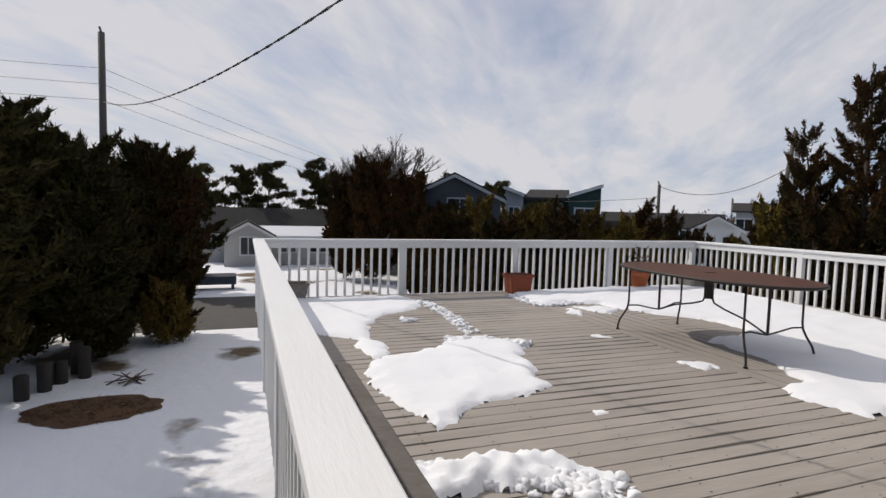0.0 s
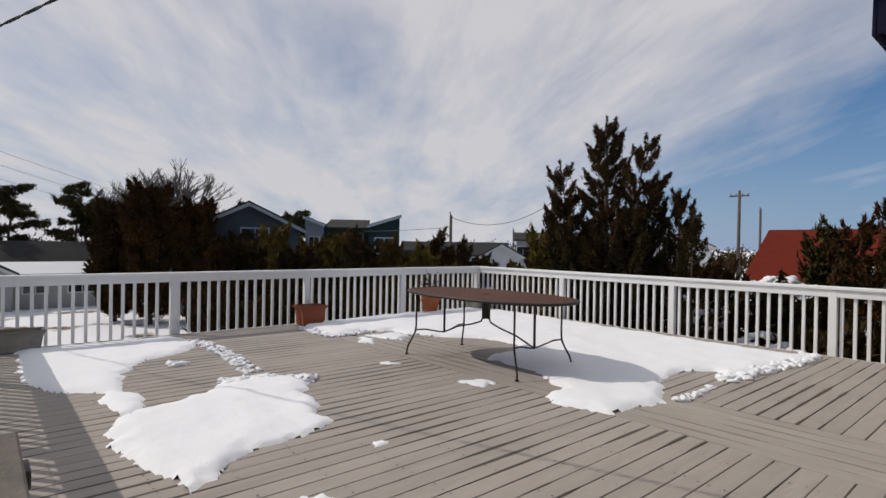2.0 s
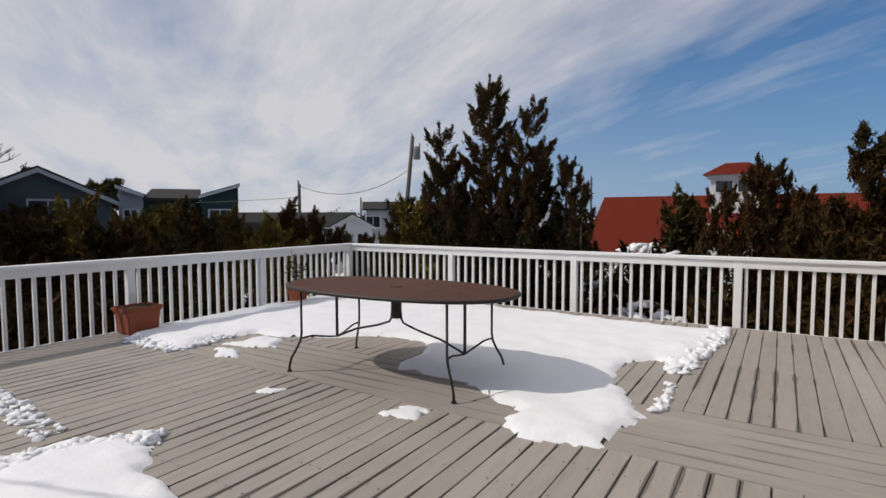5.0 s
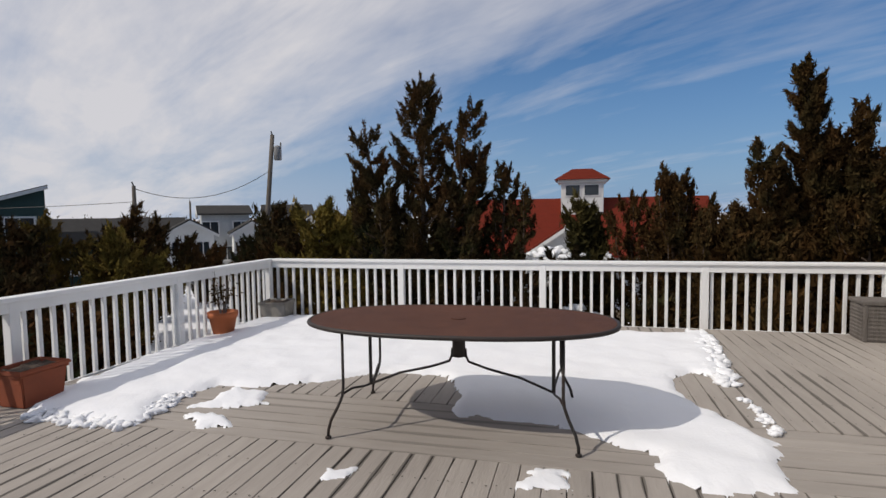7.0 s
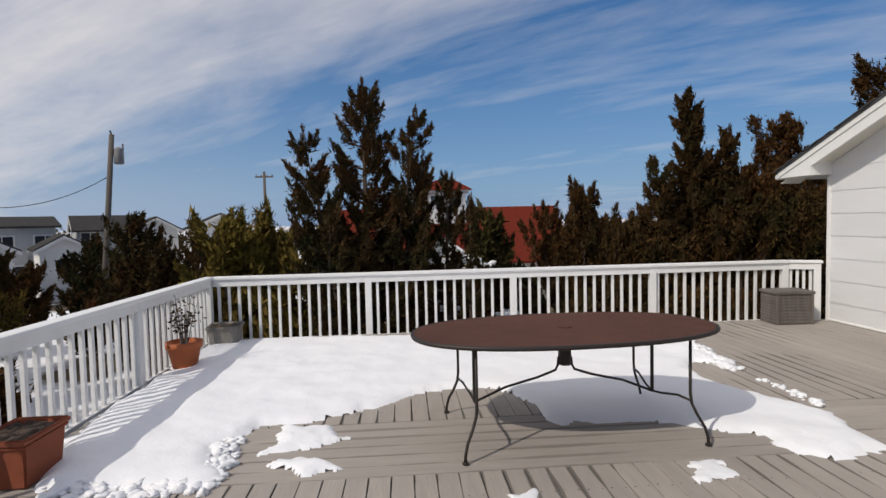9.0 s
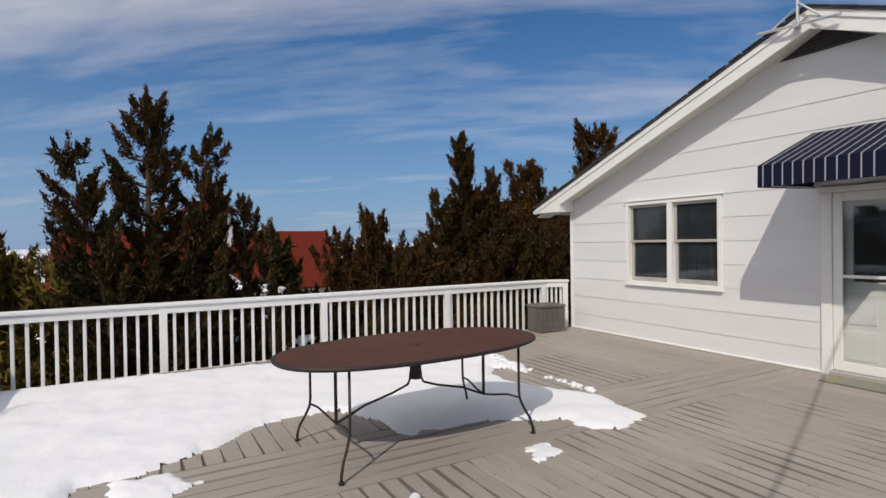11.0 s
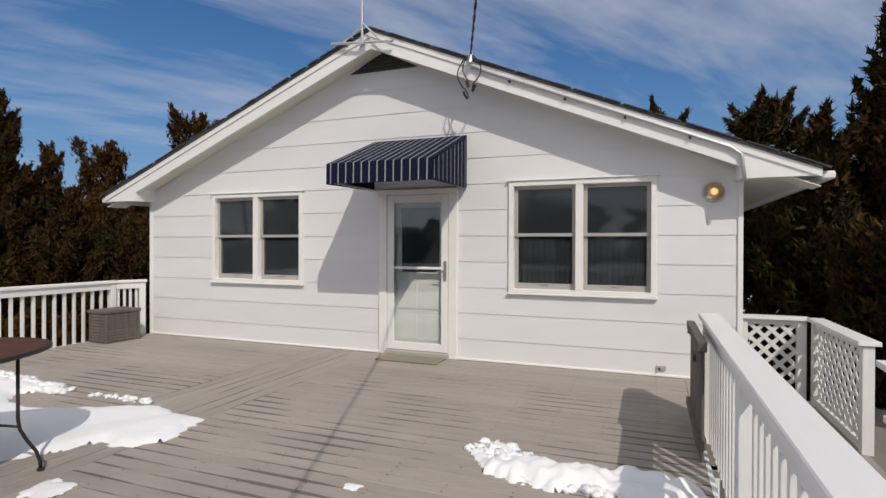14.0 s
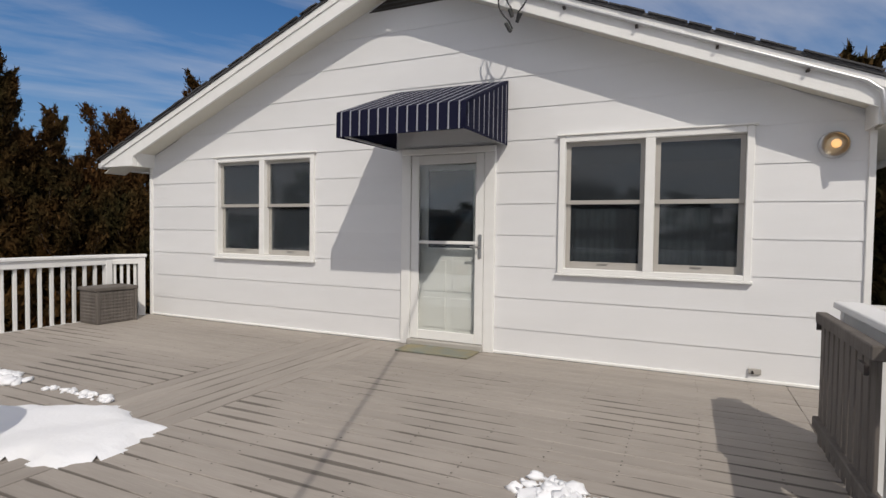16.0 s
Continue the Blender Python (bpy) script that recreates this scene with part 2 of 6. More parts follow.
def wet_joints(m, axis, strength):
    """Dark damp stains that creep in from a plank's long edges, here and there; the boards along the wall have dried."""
    nt = m.node_tree
    n, l = nt.nodes, nt.links
    b = n["Principled BSDF"]
    old = b.inputs["Base Color"].links[0].from_socket
    tc = n.new("ShaderNodeTexCoord")
    sp = n.new("ShaderNodeSeparateXYZ")
    l.new(tc.outputs["Object"], sp.inputs[0])
    ab = n.new("ShaderNodeMath")
    ab.operation = "ABSOLUTE"
    l.new(sp.outputs[axis], ab.inputs[0])
    geo = n.new("ShaderNodeNewGeometry")
    mp = n.new("ShaderNodeMapping")
    mp.inputs["Scale"].default_value = (1.1, 1.1, 1)
    l.new(geo.outputs["Position"], mp.inputs[0])
    big = n.new("ShaderNodeTexNoise")
    big.inputs["Scale"].default_value, big.inputs["Detail"].default_value = 0.9, 6
    l.new(mp.outputs[0], big.inputs["Vector"])
    reach = n.new("ShaderNodeMapRange")
    reach.inputs["From Min"].default_value, reach.inputs["From Max"].default_value = 0.45, 0.66
    reach.inputs["To Min"].default_value, reach.inputs["To Max"].default_value = 0.067, 0.046
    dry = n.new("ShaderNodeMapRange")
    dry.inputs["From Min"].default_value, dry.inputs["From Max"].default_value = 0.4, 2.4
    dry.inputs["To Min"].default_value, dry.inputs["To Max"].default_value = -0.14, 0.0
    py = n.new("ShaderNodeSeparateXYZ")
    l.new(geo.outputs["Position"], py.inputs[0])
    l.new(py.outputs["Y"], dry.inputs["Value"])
    wet = n.new("ShaderNodeMath")
    wet.operation = "ADD"
    l.new(big.outputs["Fac"], wet.inputs[0])
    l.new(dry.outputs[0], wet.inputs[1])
    l.new(wet.outputs[0], reach.inputs["Value"])
    df = n.new("ShaderNodeMath")
    df.operation = "SUBTRACT"
    l.new(ab.outputs[0], df.inputs[0])
    l.new(reach.outputs[0], df.inputs[1])
    fac = n.new("ShaderNodeMapRange")
    fac.inputs["From Min"].default_value, fac.inputs["From Max"].default_value = 0.0, 0.006
    fac.inputs["To Max"].default_value = strength
    l.new(df.outputs[0], fac.inputs["Value"])
    mx = n.new("ShaderNodeMix")
    mx.data_type = "RGBA"
    mx.inputs["B"].default_value = (0.06, 0.052, 0.045, 1)
    l.new(old, mx.inputs["A"])
    l.new(fac.outputs[0], mx.inputs["Factor"])
    l.new(mx.outputs["Result"], b.inputs["Base Color"])


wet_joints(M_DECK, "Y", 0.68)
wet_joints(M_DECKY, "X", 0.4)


def glass(name, tint=(0.9, 0.95, 0.95), rough=0.02, sheen_dust=0.007):
    m = bpy.data.materials.new(name)
    m.use_nodes = True
    n, l = m.node_tree.nodes, m.node_tree.links
    n.clear()
    o = n.new("ShaderNodeOutputMaterial")
    g = n.new("ShaderNodeBsdfGlossy")
    g.inputs["Roughness"].default_value = rough
    t = n.new("ShaderNodeBsdfTransparent")
    t.inputs["Color"].default_value = (*tint, 1)
    f = n.new("ShaderNodeFresnel")
    f.inputs["IOR"].default_value = 1.65
    x = n.new("ShaderNodeMixShader")
    l.new(f.outputs[0], x.inputs[0])
    l.new(t.outputs[0], x.inputs[1])
    l.new(g.outputs[0], x.inputs[2])
    # a bluish diffuse film stands in for reflected sky, besides dust and insect screen
    film = n.new("ShaderNodeBsdfDiffuse")
    film.inputs["Color"].default_value = (0.5, 0.56, 0.62, 1)
    y = n.new("ShaderNodeMixShader")
    y.inputs[0].default_value = sheen_dust
    l.new(x.outputs[0], y.inputs[1])
    l.new(film.outputs[0], y.inputs[2])
    l.new(y.outputs[0], o.inputs[0])
    return m


M_GLASS = glass("window_glass", (0.42, 0.48, 0.52), 0.04, 0.034)
M_CLEAR = glass("storm_glass", (0.93, 0.95, 0.95))

m_ground = bpy.data.materials.new("snowy_ground")
m_ground.use_nodes = True
gn, gl = m_ground.node_tree.nodes, m_ground.node_tree.links
g_geo = gn.new("ShaderNodeNewGeometry")
g_a = gn.new("ShaderNodeTexNoise")
g_a.inputs["Scale"].default_value, g_a.inputs["Detail"].default_value = 0.22, 8
gl.new(g_geo.outputs["Position"], g_a.inputs["Vector"])
g_r = gn.new("ShaderNodeMapRange")
g_r.inputs["From Min"].default_value, g_r.inputs["From Max"].default_value = 0.57, 0.61
gl.new(g_a.outputs["Fac"], g_r.inputs["Value"])
g_b = gn.new("ShaderNodeTexNoise")
g_b.inputs["Scale"].default_value, g_b.inputs["Detail"].default_value = 3.0, 8
gl.new(g_geo.outputs["Position"], g_b.inputs["Vector"])
g_s = gn.new("ShaderNodeMix")
g_s.data_type = "RGBA"
g_s.inputs["A"].default_value, g_s.inputs["B"].default_value = (0.16, 0.1, 0.055, 1), (0.09, 0.075, 0.04, 1)
gl.new(g_b.outputs["Fac"], g_s.inputs["Factor"])
g_m = gn.new("ShaderNodeMix")
g_m.data_type = "RGBA"
g_m.inputs["A"].default_value = (0.86, 0.87, 0.9, 1)
gl.new(g_r.outputs[0], g_m.inputs["Factor"])
gl.new(g_s.outputs["Result"], g_m.inputs["B"])
gl.new(g_m.outputs["Result"], gn["Principled BSDF"].inputs["Base Color"])
gn["Principled BSDF"].inputs["Roughness"].default_value = 0.8
g_bp = gn.new("ShaderNodeBump")
g_bp.inputs["Strength"].default_value, g_bp.inputs["Distance"].default_value = 0.6, 0.12
gl.new(g_b.outputs["Fac"], g_bp.inputs["Height"])
gl.new(g_bp.outputs[0], gn["Principled BSDF"].inputs["Normal"])


# ---- mesh helpers ----
def link(name, bm, mat, parent=None, label="", smooth=False):
    me = bpy.data.meshes.new(name)
    bm.to_mesh(me)
    bm.free()
    if mat:
        me.materials.append(mat)
    if smooth:
        for p in me.polygons:
            p.use_smooth = True
    ob = new(name, me)
    if parent:
        ob.parent = parent
    if label:
        ob["label"] = label
    return ob


def part(name, bm, mat, parent, label="", smooth=False):
    return link(name, bm, mat, parent, label, smooth)


def thing(name, label, category, group="", kind="", at=(0, 0, 0), turn=0.0):
    ob = new(name)
    ob.empty_display_size = 0.1
    ob.matrix_world = pose(*at, 0, 0, turn)
    return tagged(ob, label, category, group, kind)


def add_box(bm, x0, y0, z0, x1, y1, z1, bevel=0.0, m=None):
    r = bmesh.ops.create_cube(bm, size=1)
    vs = r["verts"]
    bmesh.ops.transform(bm, verts=vs, matrix=Matrix.Translation(((x0 + x1) / 2, (y0 + y1) / 2, (z0 + z1) / 2)) @ Matrix.Diagonal((abs(x1 - x0), abs(y1 - y0), abs(z1 - z0), 1)))
    if bevel:
        es = list({e for v in vs for e in v.link_edges})
        rr = bmesh.ops.bevel(bm, geom=es, offset=bevel, segments=1, affect="EDGES")
        vs = list({v for f in rr["faces"] for v in f.verts} | {v for v in vs if v.is_valid})
    if m is not None:
        bmesh.ops.transform(bm, verts=[v for v in vs if v.is_valid], matrix=m)
    return bm


def box(x0, y0, z0, x1, y1, z1, bevel=0.0, m=None):
    return add_box(bmesh.new(), x0, y0, z0, x1, y1, z1, bevel, m)


def add_tube(bm, pts, radii, sides=8, cap=True):
    pts = [Vector(p) for p in pts]
    if not isinstance(radii, (list, tuple)):
        radii = [radii] * len(pts)
    rings = []
    ref = None
    for i, p in enumerate(pts):
        d = (pts[min(i + 1, len(pts) - 1)] - pts[max(i - 1, 0)]).normalized()
        if ref is None:
            ref = d.orthogonal().normalized()
        ref = (ref - d * ref.dot(d))
        ref = ref.normalized() if ref.length > 1e-6 else d.orthogonal().normalized()
        side = d.cross(ref)
        rings.append([bm.verts.new(p + radii[i] * (math.cos(a) * ref + math.sin(a) * side)) for a in [2 * math.pi * k / sides for k in range(sides)]])
    for a, b in zip(rings, rings[1:]):
        for k in range(sides):
            bm.faces.new((a[k], a[(k + 1) % sides], b[(k + 1) % sides], b[k]))
    if cap:
        bm.faces.new(rings[0][::-1])
        bm.faces.new(rings[-1])
    return bm


def tube(pts, radii, sides=8):
    return add_tube(bmesh.new(), pts, radii, sides)


def prism(outline, axis, a, b):
    """A flat outline (in the two other axes) pushed from a to b along an axis."""
    bm = bmesh.new()

    def put(u, v, w):
        return {"x": (w, u, v), "y": (u, w, v), "z": (u, v, w)}[axis]
    lo = [bm.verts.new(put(u, v, a)) for u, v in outline]
    hi = [bm.verts.new(put(u, v, b)) for u, v in outline]
    bm.faces.new(lo)
    bm.faces.new(hi[::-1])
    for i in range(len(lo)):
        j = (i + 1) % len(lo)
        bm.faces.new((lo[i], hi[i], hi[j], lo[j]))
    bmesh.ops.recalc_face_normals(bm, faces=bm.faces)
    return bm


def lathe(profile, sides=24):
    bm = bmesh.new()
    rings = [[bm.verts.new((r * math.cos(2 * math.pi * k / sides), r * math.sin(2 * math.pi * k / sides), z)) for k in range(sides)] for r, z in profile]
    for a, b in zip(rings, rings[1:]):
        for k in range(sides):
            bm.faces.new((a[k], a[(k + 1) % sides], b[(k + 1) % sides], b[k]))
    bm.faces.new(rings[0][::-1])
    bm.faces.new(rings[-1])
    bmesh.ops.recalc_face_normals(bm, faces=bm.faces)
    return bm


# ---- ground and drive ----
GZ = -2.6
bm = bmesh.new()
bmesh.ops.create_grid(bm, x_segments=2, y_segments=2, size=2500, matrix=Matrix.Translation((0, 0, GZ)))
tagged(link("ground", bm, m_ground), "snow covered sandy yard with brown patches", "ground", kind="structure")
tagged(link("road", box(-60, 19.2, GZ - 0.1, 2.2, 25.6, GZ + 0.02, 0.01), M_ASPHALT), "wet dark asphalt drive between snow banks", "road", kind="structure")

# ---- house ----
HX0, HX1, HY = 0.47, 9.15, 0.18          # gable wall ends and face
RX, RZ, SLOPE = 4.82, 4.33, 0.41        # ridge, roof top at the ridge
OVER, FRONT = 0.62, 0.53                 # eave overhang, front edge of the roof
house = thing("house", "white lap sided cottage with a low gable roof", "house", at=(0, 0, 0))


def roof_z(x):
    return RZ - SLOPE * abs(x - RX)


HOLES = [(1.36, 3.01, 0.95, 2.23), (3.78, 4.80, 0.02, 2.15), (6.18, 7.82, 0.94, 2.24)]   # x0 x1 z0 z1
# core of the gable wall, in pieces round the openings
core = bmesh.new()
zs_top = 2.25
xs = [HX0] + [v for h in HOLES for v in h[:2]] + [HX1]
for k in range(0, len(xs), 2):
    add_box(core, xs[k], HY - 0.16, GZ, xs[k + 1], HY - 0.02, zs_top)
for x0, x1, z0, z1 in HOLES:
    add_box(core, x0, HY - 0.16, GZ, x1, HY - 0.02, z0)
    add_box(core, x0, HY - 0.16, z1, x1, HY - 0.02, zs_top)
part("gable_wall", core, M_SIDING, house)
part("gable_top", prism([(HX0, zs_top), (HX1, zs_top), (HX1, roof_z(HX1) - 0.2), (RX, RZ - 0.2), (HX0, roof_z(HX0) - 0.2)], "y", HY - 0.16, HY - 0.02), M_SIDING, house)
for x, nm in ((HX0, "side_wall"), (HX1 - 0.14, "side_wall")):
    part(nm, box(x, -9.0, GZ, x + 0.14, HY - 0.165, roof_z(HX0) - 0.2), M_SIDING, house)
part("back_wall", box(HX0 + 0.145, -9.0, GZ, HX1 - 0.145, -8.86, 2.2), M_SIDING, house)
part("floor", box(HX0 + 0.145, -8.85, -0.2, HX1 - 0.145, HY - 0.165, 0.02), M_ROOM, house)
part("room_ceiling", box(HX0 + 0.145, -8.85, 2.4, HX1 - 0.145, HY - 0.165, 2.45), M_ROOM, house)
part("room_wall", box(HX0 + 0.145, -3.2, 0.02, HX1 - 0.145, -3.1, 2.4), M_ROOM, house)

# lap boards: each course leans out at its foot
COURSE = 0.333
row = 0
z = -0.386
while z < RZ - 0.3:
    zt = min(z + COURSE + 0.012, RZ)
    spans = [(HX0, HX1)]
    for h in HOLES:
        if zt > h[2] and z < h[3]:
            nxt = []
            for a, b in spans:
                if h[0] > a:
                    nxt.append((a, min(b, h[0])))
                if h[1] < b:
                    nxt.append((max(a, h[1]), b))
            spans = [s for s in nxt if s[1] - s[0] > 0.02]
    pieces = [(p, q, z, zt) for p, q in spans]
    for h in HOLES:
        if zt > h[2] and z < h[3]:
            if h[2] - z > 0.03 and h[2] < zt:
                pieces.append((h[0], h[1], z, h[2]))
            if zt - h[3] > 0.03 and h[3] > z:
                pieces.append((h[0], h[1], h[3], zt))
    for a, b, za, zb in pieces:
        lim0, lim1 = RX - (RZ - 0.2 - za) / SLOPE, RX + (RZ - 0.2 - za) / SLOPE
        u0, u1 = RX - (RZ - 0.2 - zb) / SLOPE, RX + (RZ - 0.2 - zb) / SLOPE
        a0, b0, a1, b1 = max(a, lim0), min(b, lim1), max(a, u0), min(b, u1)
        if b0 - a0 < 0.05:
            continue
        if b1 < a1:
            a1 = b1 = (a1 + b1) / 2
        bm = bmesh.new()
        y_in = HY - 0.019
        y_foot, y_head = [HY + 0.0045 - 0.008 * (w - z) / (COURSE + 0.012) for w in (za, zb)]
        v = [bm.verts.new(p) for p in ((a0, y_in, za), (b0, y_in, za), (b0, y_foot, za), (a0, y_foot, za), (a1, y_in, zb), (b1 + 1e-4, y_in, zb), (b1 + 1e-4, y_head, zb), (a1, y_head, zb))]
        for f in ((0, 1, 2, 3), (7, 6, 5, 4), (0, 4, 5, 1), (3, 2, 6, 7), (0, 3, 7, 4), (1, 5, 6, 2)):
            bm.faces.new([v[i] for i in f])
        bmesh.ops.recalc_face_normals(bm, faces=bm.faces)
        part("lap_board", bm, M_SIDING, house)
    z += COURSE
for x in (HX0 - 0.022, HX1 - 0.03):
    part("corner_board", box(x, HY - 0.1, -0.3, x + 0.052, HY + 0.022, 2.3, 0.004), M_TRIM, house)
part("water_table", box(HX0, HY - 0.01, 0.0, HX1, HY + 0.02, 0.03, 0.006), M_TRIM, house)


def slope_box(x_from, x_to, y0, y1, below, thick, mat, name, label=""):
    """A board that follows the roof between two x, its top 'below' under the roof's top."""
    o = [(x_from, roof_z(x_from) - below), (x_to, roof_z(x_to) - below), (x_to, roof_z(x_to) - below - thick), (x_from, roof_z(x_from) - below - thick)]
    return part(name, prism(o, "y", y0, y1), mat, house, label)


EX0, EX1 = RX - 5.0, RX + 4.95
EAVE_Z = 2.185
for a, b in ((EX0, RX), (RX, EX1)):
    slope_box(a, b, -9.3, FRONT + 0.03, 0.0, 0.03, M_SHINGLE, "roof_slope", "dark asphalt shingles")
    slope_box(a, b, FRONT - 0.02, FRONT + 0.012, 0.034, 0.075, M_TRIM, "rake_trim")
    e, xc = (a if a < RX else b), RX + (-1 if a < RX else 1) * (RZ - 0.26 - EAVE_Z) / SLOPE
    part("rake_board", prism([(RX, RZ - 0.06), (e, roof_z(e) - 0.06), (e, EAVE_Z), (xc, EAVE_Z), (RX, RZ - 0.26)], "y", FRONT - 0.035, FRONT - 0.005), M_TRIM, house)
    slope_box(a, b, HY - 0.01, FRONT - 0.04, 0.19, 0.012, M_CREAM, "rake_soffit", "cream painted soffit")
# ragged shingle edge along both rakes
bm = bmesh.new()
rng = random.Random(4)
for s in (-1, 1):
    d = 0.05
    while d < 5.05:
        w = rng.uniform(0.1, 0.2)
        x = RX + s * d
        add_box(bm, -w / 2, -0.06, 0, w / 2, 0.012 + rng.uniform(0, 0.018), 0.012, 0, Matrix.Translation((x, FRONT + 0.03, roof_z(x) + 0.002)) @ Matrix.Rotation(-s * -math.atan(SLOPE), 4, "Y"))
        d += w
part("shingle_edge", bm, M_SHINGLE, house)
# boxed eaves: level soffit, fascia, gutter-less return at the gable
for s, ex, wx in ((-1, EX0, HX0), (1, EX1, HX1)):
    zb = EAVE_Z
    bx = wx - s * 0.06
    part("return_side", box(min(bx, bx + s * 0.02), HY - 0.01, zb, max(bx, bx + s * 0.02), FRONT - 0.064, roof_z(bx) - 0.2), M_TRIM, house)
    lo, hi = sorted((ex + s * -0.03, wx))
    part("eave_soffit", box(lo, -9.0, zb, hi, FRONT - 0.05, zb + 0.02), M_CREAM, house)
    part("eave_return", prism([(wx - s * 0.06, zb - 0.004), (ex, zb + 0.01), (ex, roof_z(ex) - 0.03), (wx - s * 0.06, roof_z(wx - s * 0.06) - 0.03)], "y", FRONT - 0.06, FRONT - 0.0055), M_TRIM, house)
    part("fascia", box(ex - 0.02, -9.0, zb, ex + 0.02, FRONT - 0.062, roof_z(ex) - 0.032), M_TRIM, house)
    part("gutter", box(min(ex, ex + s * 0.12), -9.0, roof_z(ex) - 0.13, max(ex, ex + s * 0.12), FRONT - 0.02, roof_z(ex) - 0.05, 0.015), M_TRIM, house)
# triangular louvre vent under the ridge
part("vent_panel", prism([(RX - 0.52, RZ - 0.45), (RX + 0.52, RZ - 0.45), (RX, RZ - 0.2)], "y", HY + 0.0, HY + 0.014), M_JOIST, house, "dark triangular gable vent")
for k in range(4):
    zz = RZ - 0.44 + 0.05 * k
    w = (RZ - 0.235 - zz) / 0.45
    part("vent_slat", box(RX - w, HY + 0.014, zz, RX + w, HY + 0.03, zz + 0.012), M_SHINGLE, house)


# ---- windows and door ----
def window(n, x0, x1, z0, z1):
    w = thing("window_%d" % n, "white framed pair of sash windows in the lap siding", "window", kind="structure", at=((x0 + x1) / 2, HY, z0))
    hw, ht = (x1 - x0) / 2, z1 - z0
    t = 0.062
    for a, b, c, d in ((-hw, -hw + t, 0, ht), (hw - t, hw, 0, ht), (-hw + t, hw - t, ht - t, ht), (-hw + t, hw - t, 0, t * 0.8), (-0.045, 0.045, t * 0.8, ht - t)):
        part("casing", box(a, -0.08, c, b, 0.035, d, 0.005), M_TRIM, w)
    part("head_cap", box(-hw - 0.025, -0.02, ht, hw + 0.025, 0.055, ht + 0.018, 0.004), M_TRIM, w)
    part("sill", box(-hw - 0.015, -0.02, -0.022, hw + 0.015, 0.055, 0.0, 0.004), M_TRIM, w)
    for s in (-1, 1):
        a, b = (-hw + t, -0.045) if s < 0 else (0.045, hw - t)
        mid = ht * 0.52
        for c, d, y in ((mid - 0.02, ht - t, -0.04), (t * 0.8, mid + 0.02, -0.07)):
            sash = part("sash", box(a, y - 0.015, c, a + 0.045, y + 0.015, d, 0.003), M_SASH, w, "beige sash with dark glass")
            bmm = bmesh.new()
            bmm.from_mesh(sash.data)
            add_box(bmm, b - 0.045, y - 0.015, c, b, y + 0.015, d, 0.003)
            add_box(bmm, a + 0.045, y - 0.014, d - 0.04, b - 0.045, y + 0.014, d)
            add_box(bmm, a + 0.045, y - 0.014, c, b - 0.045, y + 0.014, c + (0.07 if c < 0.2 else 0.04))
            bmm.to_mesh(sash.data)
            bmm.free()
            p = part("pane", box(a + 0.045, y - 0.003, c + 0.04, b - 0.045, y + 0.003, d - 0.04), M_GLASS, sash, "dark reflecting glass")
            p.visible_shadow = False
        part("lift", box((a + b) / 2 - 0.05, -0.05, t * 0.8 + 0.055, (a + b) / 2 + 0.05, -0.035, t * 0.8 + 0.07, 0.003), M_SASH, w)
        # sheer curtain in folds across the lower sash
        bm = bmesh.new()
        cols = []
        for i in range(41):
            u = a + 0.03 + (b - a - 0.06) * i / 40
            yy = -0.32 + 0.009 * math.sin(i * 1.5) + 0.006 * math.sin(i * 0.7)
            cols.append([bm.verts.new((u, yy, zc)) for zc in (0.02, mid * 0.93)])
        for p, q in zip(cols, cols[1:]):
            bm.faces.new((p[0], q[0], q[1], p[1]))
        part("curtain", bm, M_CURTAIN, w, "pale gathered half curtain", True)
    return w


window(1, 1.315, 3.04, 0.9, 2.285)
window(2, 6.125, 7.83, 0.912, 2.27)

door = thing("door_1", "white storm door with glass over a panelled white door", "door", kind="structure", at=(4.29, HY, 0.0))
for a, b in ((-0.57, -0.45), (0.45, 0.57)):
    part("casing", box(a, -0.06, 0.0, b, 0.04, 2.17, 0.006), M_TRIM, door)
part("head_casing", box(-0.57, -0.06, 2.17, 0.57, 0.045, 2.24, 0.006), M_TRIM, door)
part("threshold", box(-0.46, -0.1, 0.0, 0.46, 0.09, 0.07, 0.01), M_SASH, door, "worn grey threshold")
storm = bmesh.new()
for q in ((-0.445, -0.345, 0.075, 2.16), (0.345, 0.445, 0.075, 2.16), (-0.345, 0.345, 2.06, 2.16), (-0.345, 0.345, 0.075, 0.18), (-0.345, 0.345, 1.165, 1.2)):
    add_box(storm, q[0], 0.0, q[2], q[1], 0.03, q[3], 0.005)
leaf = part("storm_frame", storm, M_TRIM, door)
for a, b in ((0.18, 1.165), (1.2, 2.06)):
    p = part("storm_pane", box(-0.345, 0.012, a, 0.345, 0.017, b), M_CLEAR, leaf)
    p.visible_shadow = False
part("closer", box(-0.36, 0.03, 1.165, 0.34, 0.05, 1.2, 0.006), M_TRIM, leaf)
hd = part("handle", box(-0.425, 0.03, 1.02, -0.385, 0.05, 1.28, 0.008), M_CHROME, leaf, "dull metal latch plate")
hb = bmesh.new()
hb.from_mesh(hd.data)
add_tube(hb, [(-0.405, 0.05, 1.14), (-0.405, 0.085, 1.14), (-0.31, 0.09, 1.145)], 0.011)
hb.to_mesh(hd.data)
hb.free()
inner = bmesh.new()
add_box(inner, -0.45, -0.12, 0.05, 0.45, -0.075, 1.12, 0.004)
add_box(inner, -0.45, -0.12, 1.12, -0.28, -0.075, 2.12, 0.004)
add_box(inner, 0.28, -0.12, 1.12, 0.45, -0.075, 2.12, 0.004)
add_box(inner, -0.28, -0.12, 2.0, 0.28, -0.075, 2.12, 0.004)
